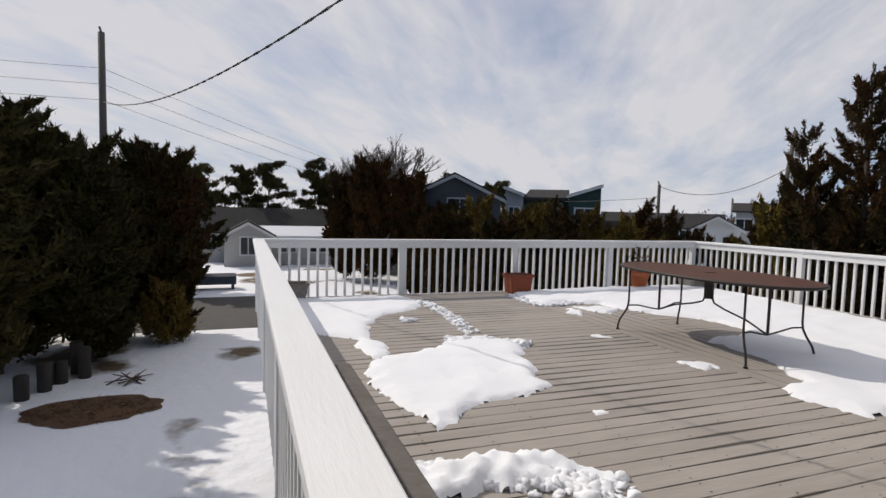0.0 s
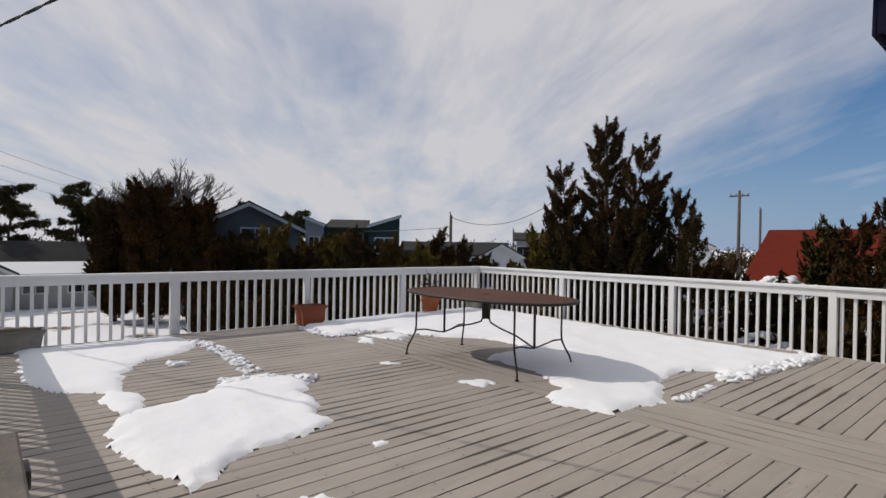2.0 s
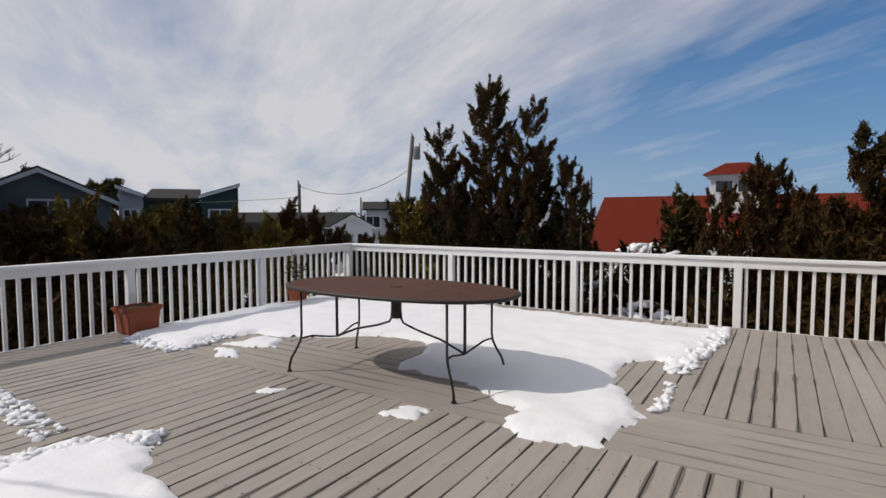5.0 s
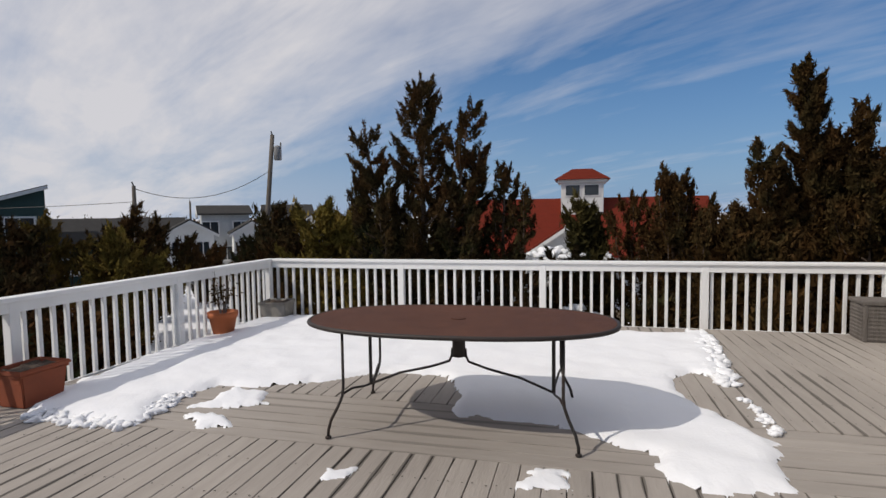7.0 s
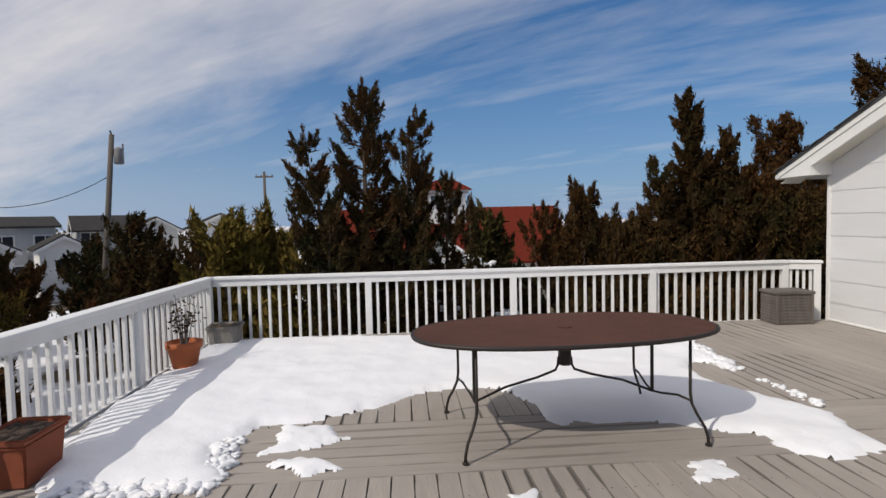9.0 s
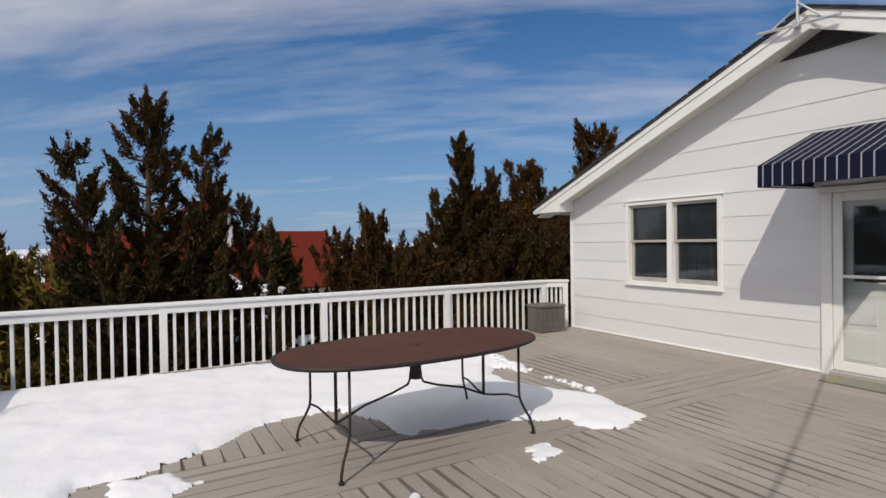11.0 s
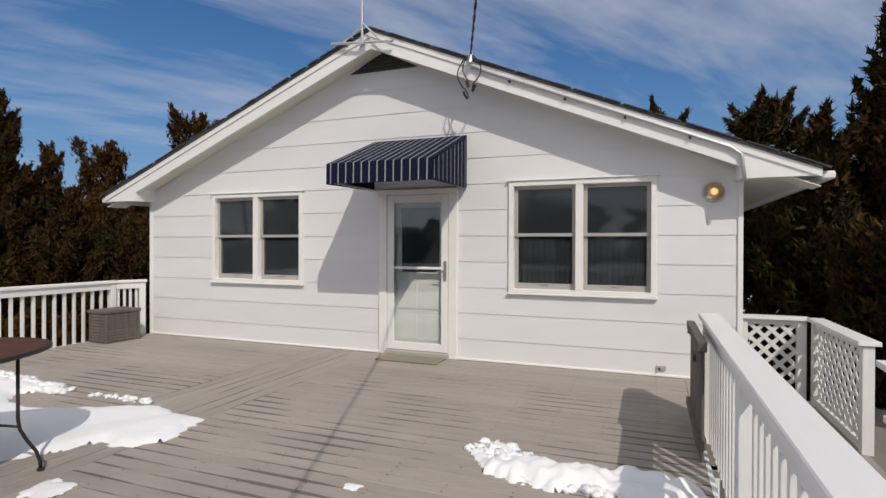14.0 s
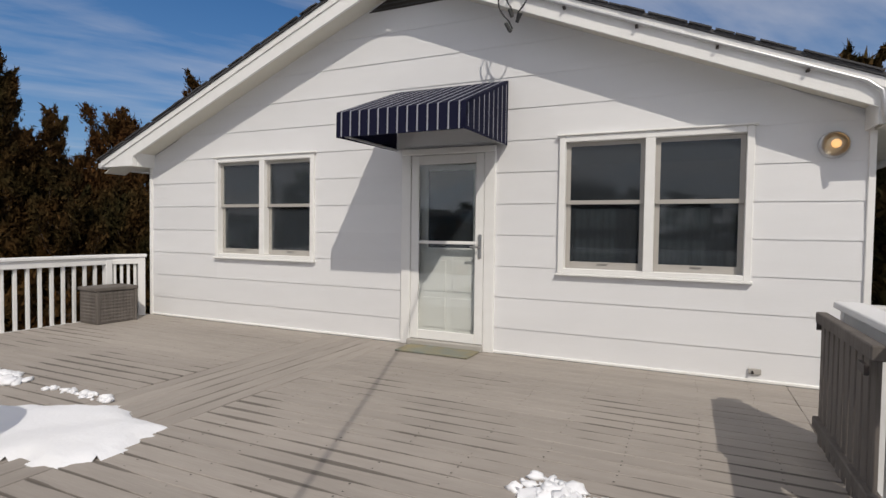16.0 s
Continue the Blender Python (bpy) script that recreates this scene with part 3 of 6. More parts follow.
idoor = part("inner_door", inner, M_TRIM, door, "white half glazed door leaf")
for a, b in ((-0.33, -0.04), (0.04, 0.33)):
    for c, d in ((0.2, 0.55), (0.62, 0.98)):
        part("raised_panel", box(a, -0.076, c, b, -0.066, d, 0.006), M_TRIM, idoor)
p = part("pane", box(-0.28, -0.1, 1.12, 0.28, -0.094, 2.0), M_GLASS, idoor, "dark glass")
p.visible_shadow = False

# ---- awning over the door ----
AX0, AX1, AF, AZT, AZF, AZB = 3.6, 4.95, 1.36, 2.91, 2.44, 2.2
awning = thing("door_awning", "navy canvas door awning with thin pale stripes", "awning", at=((AX0 + AX1) / 2, HY, AZB))
ox, oz = (AX0 + AX1) / 2, AZB


def aw(bm):
    bmesh.ops.transform(bm, verts=bm.verts, matrix=Matrix.Translation((-ox, -HY, -oz)))
    return bm


part("canopy", aw(prism([(HY + 0.012, AZT), (AF, AZF), (AF - 0.01, AZF - 0.012), (HY + 0.012, AZT - 0.014)], "x", AX0, AX1)), M_NAVY, awning)
part("valance", aw(prism([(AF, AZF), (AF + 0.004, AZB), (AF - 0.008, AZB), (AF - 0.012, AZF - 0.012)], "x", AX0, AX1)), M_NAVY, awning)
for x in (AX0, AX1 - 0.008):
    part("side_cheek", aw(prism([(HY + 0.012, AZT - 0.014), (AF - 0.012, AZF - 0.012), (AF - 0.012, AZB), (HY + 0.012, AZB + 0.03)], "x", x, x + 0.008)), M_NAVY, awning)
n_st = 13
for k in range(n_st):
    x = AX0 + 0.06 + (AX1 - AX0 - 0.12) * k / (n_st - 1)
    part("stripe", aw(prism([(HY + 0.014, AZT + 0.003), (AF + 0.003, AZF + 0.003), (AF + 0.007, AZB + 0.004), (AF + 0.004, AZB + 0.004), (AF - 0.001, AZF - 0.001), (HY + 0.014, AZT - 0.001)], "x", x - 0.0065, x + 0.0065)), M_STRIPE, awning)
for k in range(9):
    y = HY + 0.08 + (AF - HY - 0.14) * k / 8
    zt = AZT - 0.014 - (AZT - AZF) * (y - HY) / (AF - HY)
    for x in (AX0 - 0.003, AX1):
        part("cheek_stripe", aw(box(x, y - 0.004, AZB + 0.03, x + 0.003, y + 0.004, zt - 0.012)), M_STRIPE, awning)
fr = bmesh.new()
add_tube(fr, [(AX0 + 0.02, HY + 0.02, AZB + 0.04), (AX0 + 0.02, AF - 0.03, AZB + 0.03), (AX1 - 0.02, AF - 0.03, AZB + 0.03), (AX1 - 0.02, HY + 0.02, AZB + 0.04)], 0.012)
part("frame", aw(fr), M_ALU, awning)

# ---- deck ----
DX0, DX1, DY0, DY1 = 1.02, 9.36, 0.2, 9.3
deck = thing("floor", "weathered grey plank deck with dark open joints", "deck", kind="structure")
part("joist_bed", box(DX0, DY0, -0.3, DX1, DY1, -0.06), M_JOIST, deck)
part("rim_board", box(DX0 - 0.03, 1.6, -0.28, DX0, DY1 + 0.03, -0.002), M_WHITE, deck)
part("rim_board", box(DX0, DY1, -0.28, DX1 + 0.03, DY1 + 0.03, -0.002), M_WHITE, deck)
part("rim_board", box(DX1, DY0, -0.28, DX1 + 0.03, DY1, -0.002), M_WHITE, deck)
rng = random.Random(11)


def board(length, mat, nm, along_x):
    """One plank mesh of that length with eased edges, shared by the alike pieces."""
    w, t = 0.1385, 0.036
    bm = box(0, -w / 2, -t, length, w / 2, 0, 0.004) if along_x else box(-w / 2, 0, -t, w / 2, length, 0, 0.004)
    me = bpy.data.meshes.new(nm)
    bm.to_mesh(me)
    bm.free()
    me.materials.append(mat)
    return me


PITCH = 0.1435
BAND0, BAND1 = 4.92, 5.86
m_a, m_b = board(BAND0 - DX0 - 0.006, M_DECK, "plank", True), board(DX1 - BAND1 - 0.006, M_DECK, "plank", True)
n_rows = int((DY1 - DY0) / PITCH)
for k in range(n_rows):
    y = DY0 + PITCH * (k + 0.5)
    for me, x in ((m_a, DX0), (m_b, BAND1 + 0.004)):
        o = new("plank", me)
        o.parent = deck
        o.location = (x + rng.uniform(-0.003, 0.003), y + rng.uniform(-0.0012, 0.0012), rng.uniform(-0.001, 0.001))
        o.rotation_euler = (rng.uniform(-0.005, 0.005), 0, rng.uniform(-0.0003, 0.0003))
m_d = board(0.3, M_DECK, "plank", True)
for k in range(10):
    o = new("plank", m_d)
    o.parent = deck
    o.location = (DX0 - 0.304, DY0 + PITCH * (k + 0.5), 0)
n_band = 6
bp = (BAND1 - BAND0) / n_band
m_c = board(DY1 - DY0, M_DECKY, "plank", False)
for k in range(n_band):
    o = new("plank", m_c)
    o.parent = deck
    o.location = (BAND0 + bp * (k + 0.5), DY0, rng.uniform(-0.003, 0.001))
    o.scale = ((bp - 0.005) / 0.1385, 1, 1)
# screw heads in pairs over the joists
sc = bmesh.new()
for k in range(n_rows):
    y = DY0 + PITCH * (k + 0.5)
    for x in [DX0 + 0.3 + 0.41 * i for i in range(9)] + [BAND1 + 0.2 + 0.41 * i for i in range(8)]:
        if rng.random() < 0.75:
            for dy in (-0.042, 0.042):
                bmesh.ops.create_circle(sc, cap_ends=True, segments=6, radius=rng.uniform(0.004, 0.007), matrix=Matrix.Translation((x + rng.uniform(-0.01, 0.01), y + dy, 0.0045)))
tagged(part("screw_heads", sc, M_JOIST, deck), kind="stuff")


# ---- railing ----
CAPZ, CAPT, APZ = 0.905, 0.042, 0.765


def baluster_mesh():
    bm = box(-0.019, -0.019, -0.16, 0.019, 0.019, APZ + 0.03, 0.003)
    me = bpy.data.meshes.new("baluster")
    bm.to_mesh(me)
    bm.free()
    me.materials.append(M_WHITE)
    return me


BAL = baluster_mesh()


def railing(name, a, b, posts, cap_w, out, label, spacing=0.143, cap_shift=0.0):
    """A run from a to b: cap, apron, posts at the distances given, balusters between. out: the side away from the deck (+1 left of the way)."""
    a, b = Vector((*a, 0)), Vector((*b, 0))
    d = (b - a).normalized()
    length = (b - a).length
    r = thing(name, label, "railing", at=a, turn=math.degrees(math.atan2(d.y, d.x)))
    part("cap_rail", box(-0.02, -cap_w / 2 + cap_shift, CAPZ - CAPT, length + 0.02, cap_w / 2 + cap_shift, CAPZ, 0.006), M_RAIL, r)
    part("apron", box(0, -0.045, APZ, length, -0.007, CAPZ - CAPT - 0.001, 0.004), M_WHITE, r)
    part("apron", box(0, 0.028, APZ, length, 0.064, CAPZ - CAPT - 0.001, 0.004), M_WHITE, r)
    for p in posts:
        part("post", box(p - 0.047, -0.05, -0.2, p + 0.047, 0.043, CAPZ - CAPT - 0.002, 0.005), M_WHITE, r)
    n = int(length / spacing)
    for k in range(n + 1):
        s = (k + 0.5) * length / (n + 1)
        if any(abs(s - p) < 0.07 for p in posts):
            continue
        o = new("baluster", BAL)
        o.parent = r
        o.location = (s, 0.010, 0)
    return r


railing("left_railing", (0.905, 1.6), (0.905, 9.3), [0.06, 2.0, 4.0, 6.0], 0.162, 1, "white painted wooden deck railing with wide cap", cap_shift=0.0)
railing("far_railing", (0.86, 9.335), (9.42, 9.335), [0.05, 2.28, 4.38, 6.42, 8.47], 0.15, 1, "white painted wooden deck railing with square balusters")
railing("right_railing", (9.40, 9.28), (9.40, 0.66), [2.2, 4.34, 6.48, 8.58], 0.15, 1, "white painted wooden deck railing with square balusters")
railing("end_railing", (9.40, 0.64), (9.19, 0.27), [0.38], 0.14, 1, "short white railing return against the house wall", spacing=0.1)


# ---- open gate swung against the rail ----
gate = thing("gate", "grey weathered picket gate swung open against the railing", "gate", at=(1.03, 1.6, 0.0))
for k in range(10):
    part("picket", box(0.0, 0.015 + k * 0.113, 0.01 * (k % 2), 0.02, 0.1 + k * 0.113, 0.8, 0.004), M_GREYWOOD, gate)
for zz in (0.1, 0.765):
    part("gate_bar", box(-0.012, 0.0, zz, 0.05, 1.14, zz + 0.07, 0.006), M_GREYWOOD, gate)
part("hinge", tube([(0.03, 0.0, 0.72), (0.03, 0.0, 0.8)], 0.014), M_IRON, gate, "rusty hinge")
part("latch", box(0.055, 1.04, 0.7, 0.075, 1.15, 0.75, 0.004), M_IRON, gate, "dark iron latch")

# ---- lower stair landing with lattice screens ----
landing = thing("stair_landing", "white landing with lattice screens beside the house", "landing", at=(-0.3, 0.3, -0.3))
part("platform", box(-0.75, -0.85, -0.06, 1.28, 1.7, 0.0, 0.005), M_DECKY, landing, "grey plank platform")
part("step_riser", box(1.22, -0.1, 0.0, 1.3, 1.3, 0.26, 0.004), M_WHITE, landing)
for px, py in ((-0.7, -0.8), (1.2, -0.8), (-0.7, 1.65), (1.2, 1.65)):
    part("support_post", box(px - 0.045, py - 0.045, -2.3, px + 0.045, py + 0.045, 0.0, 0.004), M_WHITE, landing)


def lattice(x0, z0, x1, z1, along, at):
    """A framed diamond lattice panel standing along x or y."""
    p = thing("lattice_panel", "white diamond lattice screen with a flat cap", "screen", group="lattice screens", at=at, turn=0 if along == "x" else 90)
    step, w = 0.155, 0.045
    for s in (1, -1):
        k = -int((z1 - z0) / step) - 2
        while k * step < (x1 - x0) + (z1 - z0):
            bm = bmesh.new()
            off = x0 + k * step
            pts = []
            for u in np.linspace(0, z1 - z0, 2):
                pts.append((off + u, z0 + u) if s > 0 else (off + u, z1 - u))
            (xa, za), (xb, zb) = pts
            def clip(xa, za, xb, zb):
                if xa < x0:
                    za, xa = za + (zb - za) * (x0 - xa) / (xb - xa), x0
                if xb > x1:
                    zb, xb = za + (zb - za) * (x1 - xa) / (xb - xa), x1
                return xa, za, xb, zb
            if xb > x0 + 0.03 and xa < x1 - 0.03:
                xa, za, xb, zb = clip(xa, za, xb, zb)
                yy = 0.004 * s
                h = w / 2 * 1.41
                v = [bm.verts.new(q) for q in ((xa, yy - 0.004, za - h), (xb, yy - 0.004, zb - h), (xb, yy - 0.004, zb + h), (xa, yy - 0.004, za + h), (xa, yy + 0.004, za - h), (xb, yy + 0.004, zb - h), (xb, yy + 0.004, zb + h), (xa, yy + 0.004, za + h))]
                for f in ((0, 1, 2, 3), (7, 6, 5, 4), (0, 4, 5, 1), (3, 2, 6, 7), (0, 3, 7, 4), (1, 5, 6, 2)):
                    bm.faces.new([v[i] for i in f])
                bmesh.ops.recalc_face_normals(bm, faces=bm.faces)
                part("lattice_strip", bm, M_WHITE, p)
            else:
                bm.free()
            k += 1
    for a, b in ((x0 - 0.09, x0 + 0.0), (x1, x1 + 0.09)):
        part("end_post", box(a, -0.045, z0 - 0.1, b, 0.045, z1 + 0.04, 0.004), M_WHITE, p)
    part("cap", box(x0 - 0.12, -0.085, z1 + 0.04, x1 + 0.12, 0.085, z1 + 0.08, 0.005), M_RAIL, p)
    part("top_bar", box(x0, -0.02, z1 - 0.02, x1, 0.02, z1 + 0.04, 0.003), M_WHITE, p)
    part("bottom_bar", box(x0, -0.02, z0 - 0.1, x1, 0.02, z0 - 0.02, 0.003), M_WHITE, p)
    return p


lattice(0.0, 0.1, 0.5, 0.90, "x", (-0.19, -0.45, -0.3))
lattice(0.0, 0.1, 1.4, 0.90, "y", (-0.36, -0.3, -0.3))
stair = thing("outdoor_stair", "white wooden stair going down to the yard", "stairs", at=(-0.4, 1.95, -0.3))
for k in range(12):
    part("tread", box(-0.6, 0.02 + 0.26 * k, -0.19 * (k + 1) - 0.04, 0.5, 0.31 + 0.26 * k, -0.19 * (k + 1), 0.005), M_DECK, stair)
for x in (-0.66, 0.5):
    o = [(0.0, -0.05), (3.3, -2.3), (3.0, -2.3), (0.0, -0.3)]
    part("stringer", prism(o, "x", x, x + 0.05), M_WHITE, stair)
for zz, w in ((0.86, 0.07), (0.42, 0.02)):
    part("hand_rail", prism([(-0.45, zz + 0.02), (0.0, zz), (3.1, zz - 2.28), (3.1, zz - 2.33), (0.0, zz - 0.05), (-0.45, zz - 0.03)], "x", 0.02 - w, 0.02 + w), M_RAIL, stair)
for k in range(3):
    part("rail_post", box(-0.025, 0.05 + 1.35 * k, -1.0 * k - 0.3, 0.065, 0.14 + 1.35 * k, 0.82 - 0.99 * k, 0.004), M_WHITE, stair)

# ---- wall lamp, conduit, cables, aerial ----
lamp = thing("wall_lamp", "round glass bulkhead lamp glowing warm on the siding", "lamp", at=(0.74, HY + 0.012, 2.08))
R90 = Matrix.Rotation(radians(-90), 4, "X")
bm = lathe([(0.10, 0.0), (0.115, 0.012), (0.11, 0.035), (0.095, 0.04)])
bmesh.ops.transform(bm, verts=bm.verts, matrix=R90)
part("base", bm, M_ALU, lamp, "grey metal base", True)
bm = lathe([(0.092, 0.036), (0.098, 0.07), (0.085, 0.115), (0.05, 0.14), (0.01, 0.147)])
bmesh.ops.transform(bm, verts=bm.verts, matrix=R90)
p = part("globe", bm, glass("ribbed_globe", (0.9, 0.85, 0.72), 0.15), lamp, "clear glass globe", True)
p.visible_shadow = False
m_bulb = bpy.data.materials.new("warm_bulb")
m_bulb.use_nodes = True
bb = m_bulb.node_tree.nodes["Principled BSDF"]
bb.inputs["Emission Color"].default_value, bb.inputs["Emission Strength"].default_value = (1.0, 0.55, 0.18, 1), 1.6
bm = lathe([(0.012, 0.045), (0.03, 0.07), (0.036, 0.09), (0.024, 0.11), (0.006, 0.118)])
bmesh.ops.transform(bm, verts=bm.verts, matrix=R90)
part("bulb", bm, m_bulb, lamp, "lit bulb", True)

CXH = 3.42
conduit = thing("conduit", "grey service conduit along the roof edge", "conduit", at=(CXH, FRONT, roof_z(CXH) - 0.12))
pts = [(x, FRONT + 0.025, roof_z(x) - 0.1) for x in np.linspace(CXH, 0.62, 14)] + [(0.52, FRONT + 0.025, roof_z(0.62) - 0.18), (0.49, FRONT + 0.025, EAVE_Z - 0.01)]
bm = tube([Vector(p) - Vector((CXH, FRONT, roof_z(CXH) - 0.12)) for p in pts], 0.019)
part("pipe", bm, M_ALU, conduit, "", True)
for x in np.linspace(2.95, 1.0, 4):
    part("clip", box(x - CXH - 0.012, -0.01, roof_z(x) - 0.145 - roof_z(CXH) + 0.12, x - CXH + 0.012, 0.045, roof_z(x) - 0.125 - roof_z(CXH) + 0.12, 0.002), M_IRON, conduit)


def sagged(a, b, sag, n=28):
    a, b = Vector(a), Vector(b)
    return [a.lerp(b, k / n) - Vector((0, 0, 4 * sag * (k / n) * (1 - k / n))) for k in range(n + 1)]


HEAD = Vector((CXH, FRONT + 0.06, roof_z(CXH) + 0.05))
POLE0 = Vector((-3.14, 19.0, 6.22))
line = thing("service_cable", "twisted black service cable from pole to house", "cable", at=HEAD)
c0 = sagged(HEAD, POLE0 + Vector((0, 0, -1.95)), 0.8, 120)
for ph in (0, math.pi):
    pts = []
    for k, q in enumerate(c0):
        ang = k * 1.45 + ph
        pts.append(q - HEAD + 0.008 * Vector((math.cos(ang), 0, math.sin(ang))))
    part("strand", tube(pts, 0.008, 6), M_CABLE, line, "", True)
loops = thing("cable_loops", "looped black service cables at the roof edge", "cable", at=HEAD)
for s, dx, drop in ((1, 0.16, 0.5), (1, 0.09, 0.36), (-1, 0.14, 0.42)):
    pts = [(0, 0, 0)] + [(s * dx * math.sin(math.pi * k / 10), 0.03, -drop * k / 10) for k in range(1, 10)] + [(s * 0.02, 0.0, -drop - 0.02)]
    part("loop", tube(pts, 0.008, 6), M_CABLE, loops, "", True)
    part("splice", tube([(s * dx * 0.5, 0.03, -drop * 0.93), (s * dx * 0.2, 0.02, -drop - 0.05)], 0.018, 8), M_CABLE, loops)
part("weather_head", tube([(0.0, 0.0, 0.02), (0.0, 0.02, -0.12)], 0.03), M_ALU, loops)

aerial = thing("tv_aerial", "silver roof aerial on a mast at the ridge", "aerial", at=(RX + 0.1, FRONT + 0.05, RZ - 0.25))
part("mast", tube([(0, 0, 0), (0, 0, 2.3)], 0.019), M_ALU, aerial)
part("bracket", tube([(-0.46, 0.03, 0.01), (0.0, 0.03, 0.05), (0.46, 0.03, 0.09)], 0.018), M_ALU, aerial)
part("bracket", tube([(-0.3, 0.03, 0.03), (-0.02, 0.02, 0.3)], 0.012), M_ALU, aerial)
part("bracket", tube([(0.3, 0.03, 0.07), (0.02, 0.02, 0.24)], 0.012), M_ALU, aerial)
part("mast_clamp", box(-0.035, -0.03, 0.02, 0.035, 0.05, 0.09, 0.006), M_ALU, aerial)
part("boom", tube([(-0.35, -0.1, 1.33), (2.4, 0.75, 1.47)], 0.012), M_ALU, aerial)
part("boom", tube([(0.0, 0.0, 1.1), (0.5, 0.4, 1.12)], 0.01), M_ALU, aerial)
for k in range(4):
    part("element", tube([(0.2 + 0.1 * k, 0.1 + 0.12 * k, 1.02), (0.2 + 0.1 * k, 0.1 + 0.12 * k, 1.2)], 0.005, 6), M_ALU, aerial)
for k in range(11):
    t = k / 10
    c = Vector((-0.35, -0.1, 1.33)).lerp(Vector((2.4, 0.75, 1.47)), t)
    h = 0.42 - 0.26 * t
    part("element", tube([c + Vector((0.3 * h, -h, 0.02)), c + Vector((-0.3 * h, h, -0.02))], 0.006, 6), M_ALU, aerial)
cap = thing("ridge_vent", "small grey dome vent cap on the ridge", "vent", at=(RX + 0.12, 0.1, RZ - 0.02))
part("dome", lathe([(0.03, 0.0), (0.03, 0.06), (0.09, 0.07), (0.085, 0.1), (0.03, 0.125)]), M_ALU, cap, "", True)

tap = thing("wall_outlet", "small grey outlet low on the siding", "outlet", at=(1.26, HY + 0.008, 0.1))
part("plate", box(-0.05, 0.0, -0.025, 0.05, 0.02, 0.025, 0.004), M_SASH, tap)
part("spout", tube([(0.02, 0.015, 0.0), (0.02, 0.05, -0.01)], 0.01), M_IRON, tap, "dark spout")
mat_ob = tagged(link("doormat", box(3.85, 0.26, 0.004, 4.7, 0.62, 0.02, 0.004), M_MAT), "faded multicoloured doormat lying before the door", "doormat")

# ---- table ----
table = thing("patio_table", "rust brown oval patio table with thin black iron legs", "table", at=(5.55, 5.33, 0), turn=2.8)
L2, W2, TH = 1.165, 0.6, 0.79
n = 72
outline = [(W2 * math.copysign(abs(math.cos(a)) ** 0.85, math.cos(a)), L2 * math.copysign(abs(math.sin(a)) ** 0.85, math.sin(a))) for a in [2 * math.pi * k / n for k in range(n)]]
part("tabletop", prism([(x * 0.985, y * 0.99) for x, y in outline], "z", TH - 0.02, TH), M_TABLE, table, "rusted perforated steel top")
bm = bmesh.new()
add_tube(bm, [(x, y, TH - 0.014) for x, y in outline] + [(outline[0][0], outline[0][1], TH - 0.014)], 0.017, 8, False)
part("rim", bm, M_IRON, table, "rolled black rim", True)
for s in (-1, 1):
    y = s * 0.77
    for q in (-1, 1):
        x = q * 0.425
        pts = [(x, y, TH - 0.02), (x, y, 0.36), (x + q * 0.006, y + s * 0.008, 0.29), (x + q * 0.024, y + s * 0.034, 0.22), (x + q * 0.054, y + s * 0.077, 0.13), (x + q * 0.064, y + s * 0.094, 0.06), (x + q * 0.066, y + s * 0.096, 0.012)]
        part("leg", tube(pts, 0.011), M_IRON, table, "", True)
        part("foot", lathe([(0.012, 0.0), (0.022, 0.003), (0.022, 0.014), (0.012, 0.02)], 12), M_IRON, table).location = (x + q * 0.066, y + s * 0.096, 0)
    part("stretcher", tube([(-0.43, y, 0.31), (-0.3, y - s * 0.02, 0.31), (-0.12, y - s * 0.05, 0.27), (0, y - s * 0.06, 0.25), (0.12, y - s * 0.05, 0.27), (0.3, y - s * 0.02, 0.31), (0.43, y, 0.31)], 0.009), M_IRON, table, "", True)
    part("centre_strut", tube([(0, y - s * 0.06, 0.25), (0, y - s * 0.06, TH - 0.02)], 0.014), M_IRON, table)
    part("long_brace", tube([(0, y - s * 0.06, 0.25), (0, y - s * 0.3, 0.35), (0, y - s * 0.55, 0.41), (0, s * 0.13, 0.44), (0, s * 0.075, 0.46), (0, s * 0.055, 0.5), (0, s * 0.05, 0.56)], 0.01), M_IRON, table, "", True)
part("umbrella_sleeve", tube([(0, 0, 0.5), (0, 0, TH - 0.02)], 0.05, 16), M_IRON, table, "black umbrella sleeve")
part("hole_ring", lathe([(0.03, 0.0), (0.055, 0.0), (0.055, 0.006), (0.03, 0.006)], 20), M_TABLE, table).location = (0, 0, TH)

# ---- storage box ----
chest = thing("deck_box", "grey woven lidded deck box by the railing", "storage box", at=(9.1, 0.88, 0.0), turn=-4)
part("body", box(-0.2, -0.27, 0.0, 0.2, 0.27, 0.44, 0.01), M_GREYWOOD, chest)
part("lid", box(-0.22, -0.29, 0.44, 0.22, 0.29, 0.49, 0.01), M_GREYWOOD, chest)
for y in (-0.27, 0.235):
    part("corner_strip", box(-0.215, y, 0.0, -0.2, y + 0.035, 0.44, 0.003), M_GREYWOOD, chest)
for k in range(9):
    part("weave_slat", box(-0.209, -0.23, 0.03 + 0.045 * k, -0.2, 0.23, 0.05 + 0.045 * k, 0.002), M_GREYWOOD, chest)
for k in range(11):
    part("weave_post", box(-0.206, -0.23 + 0.044 * k, 0.02, -0.2, -0.215 + 0.044 * k, 0.43), M_GREYWOOD, chest)
for k in range(9):
    part("weave_slat", box(-0.18, 0.27, 0.03 + 0.045 * k, 0.18, 0.279, 0.05 + 0.045 * k, 0.002), M_GREYWOOD, chest)


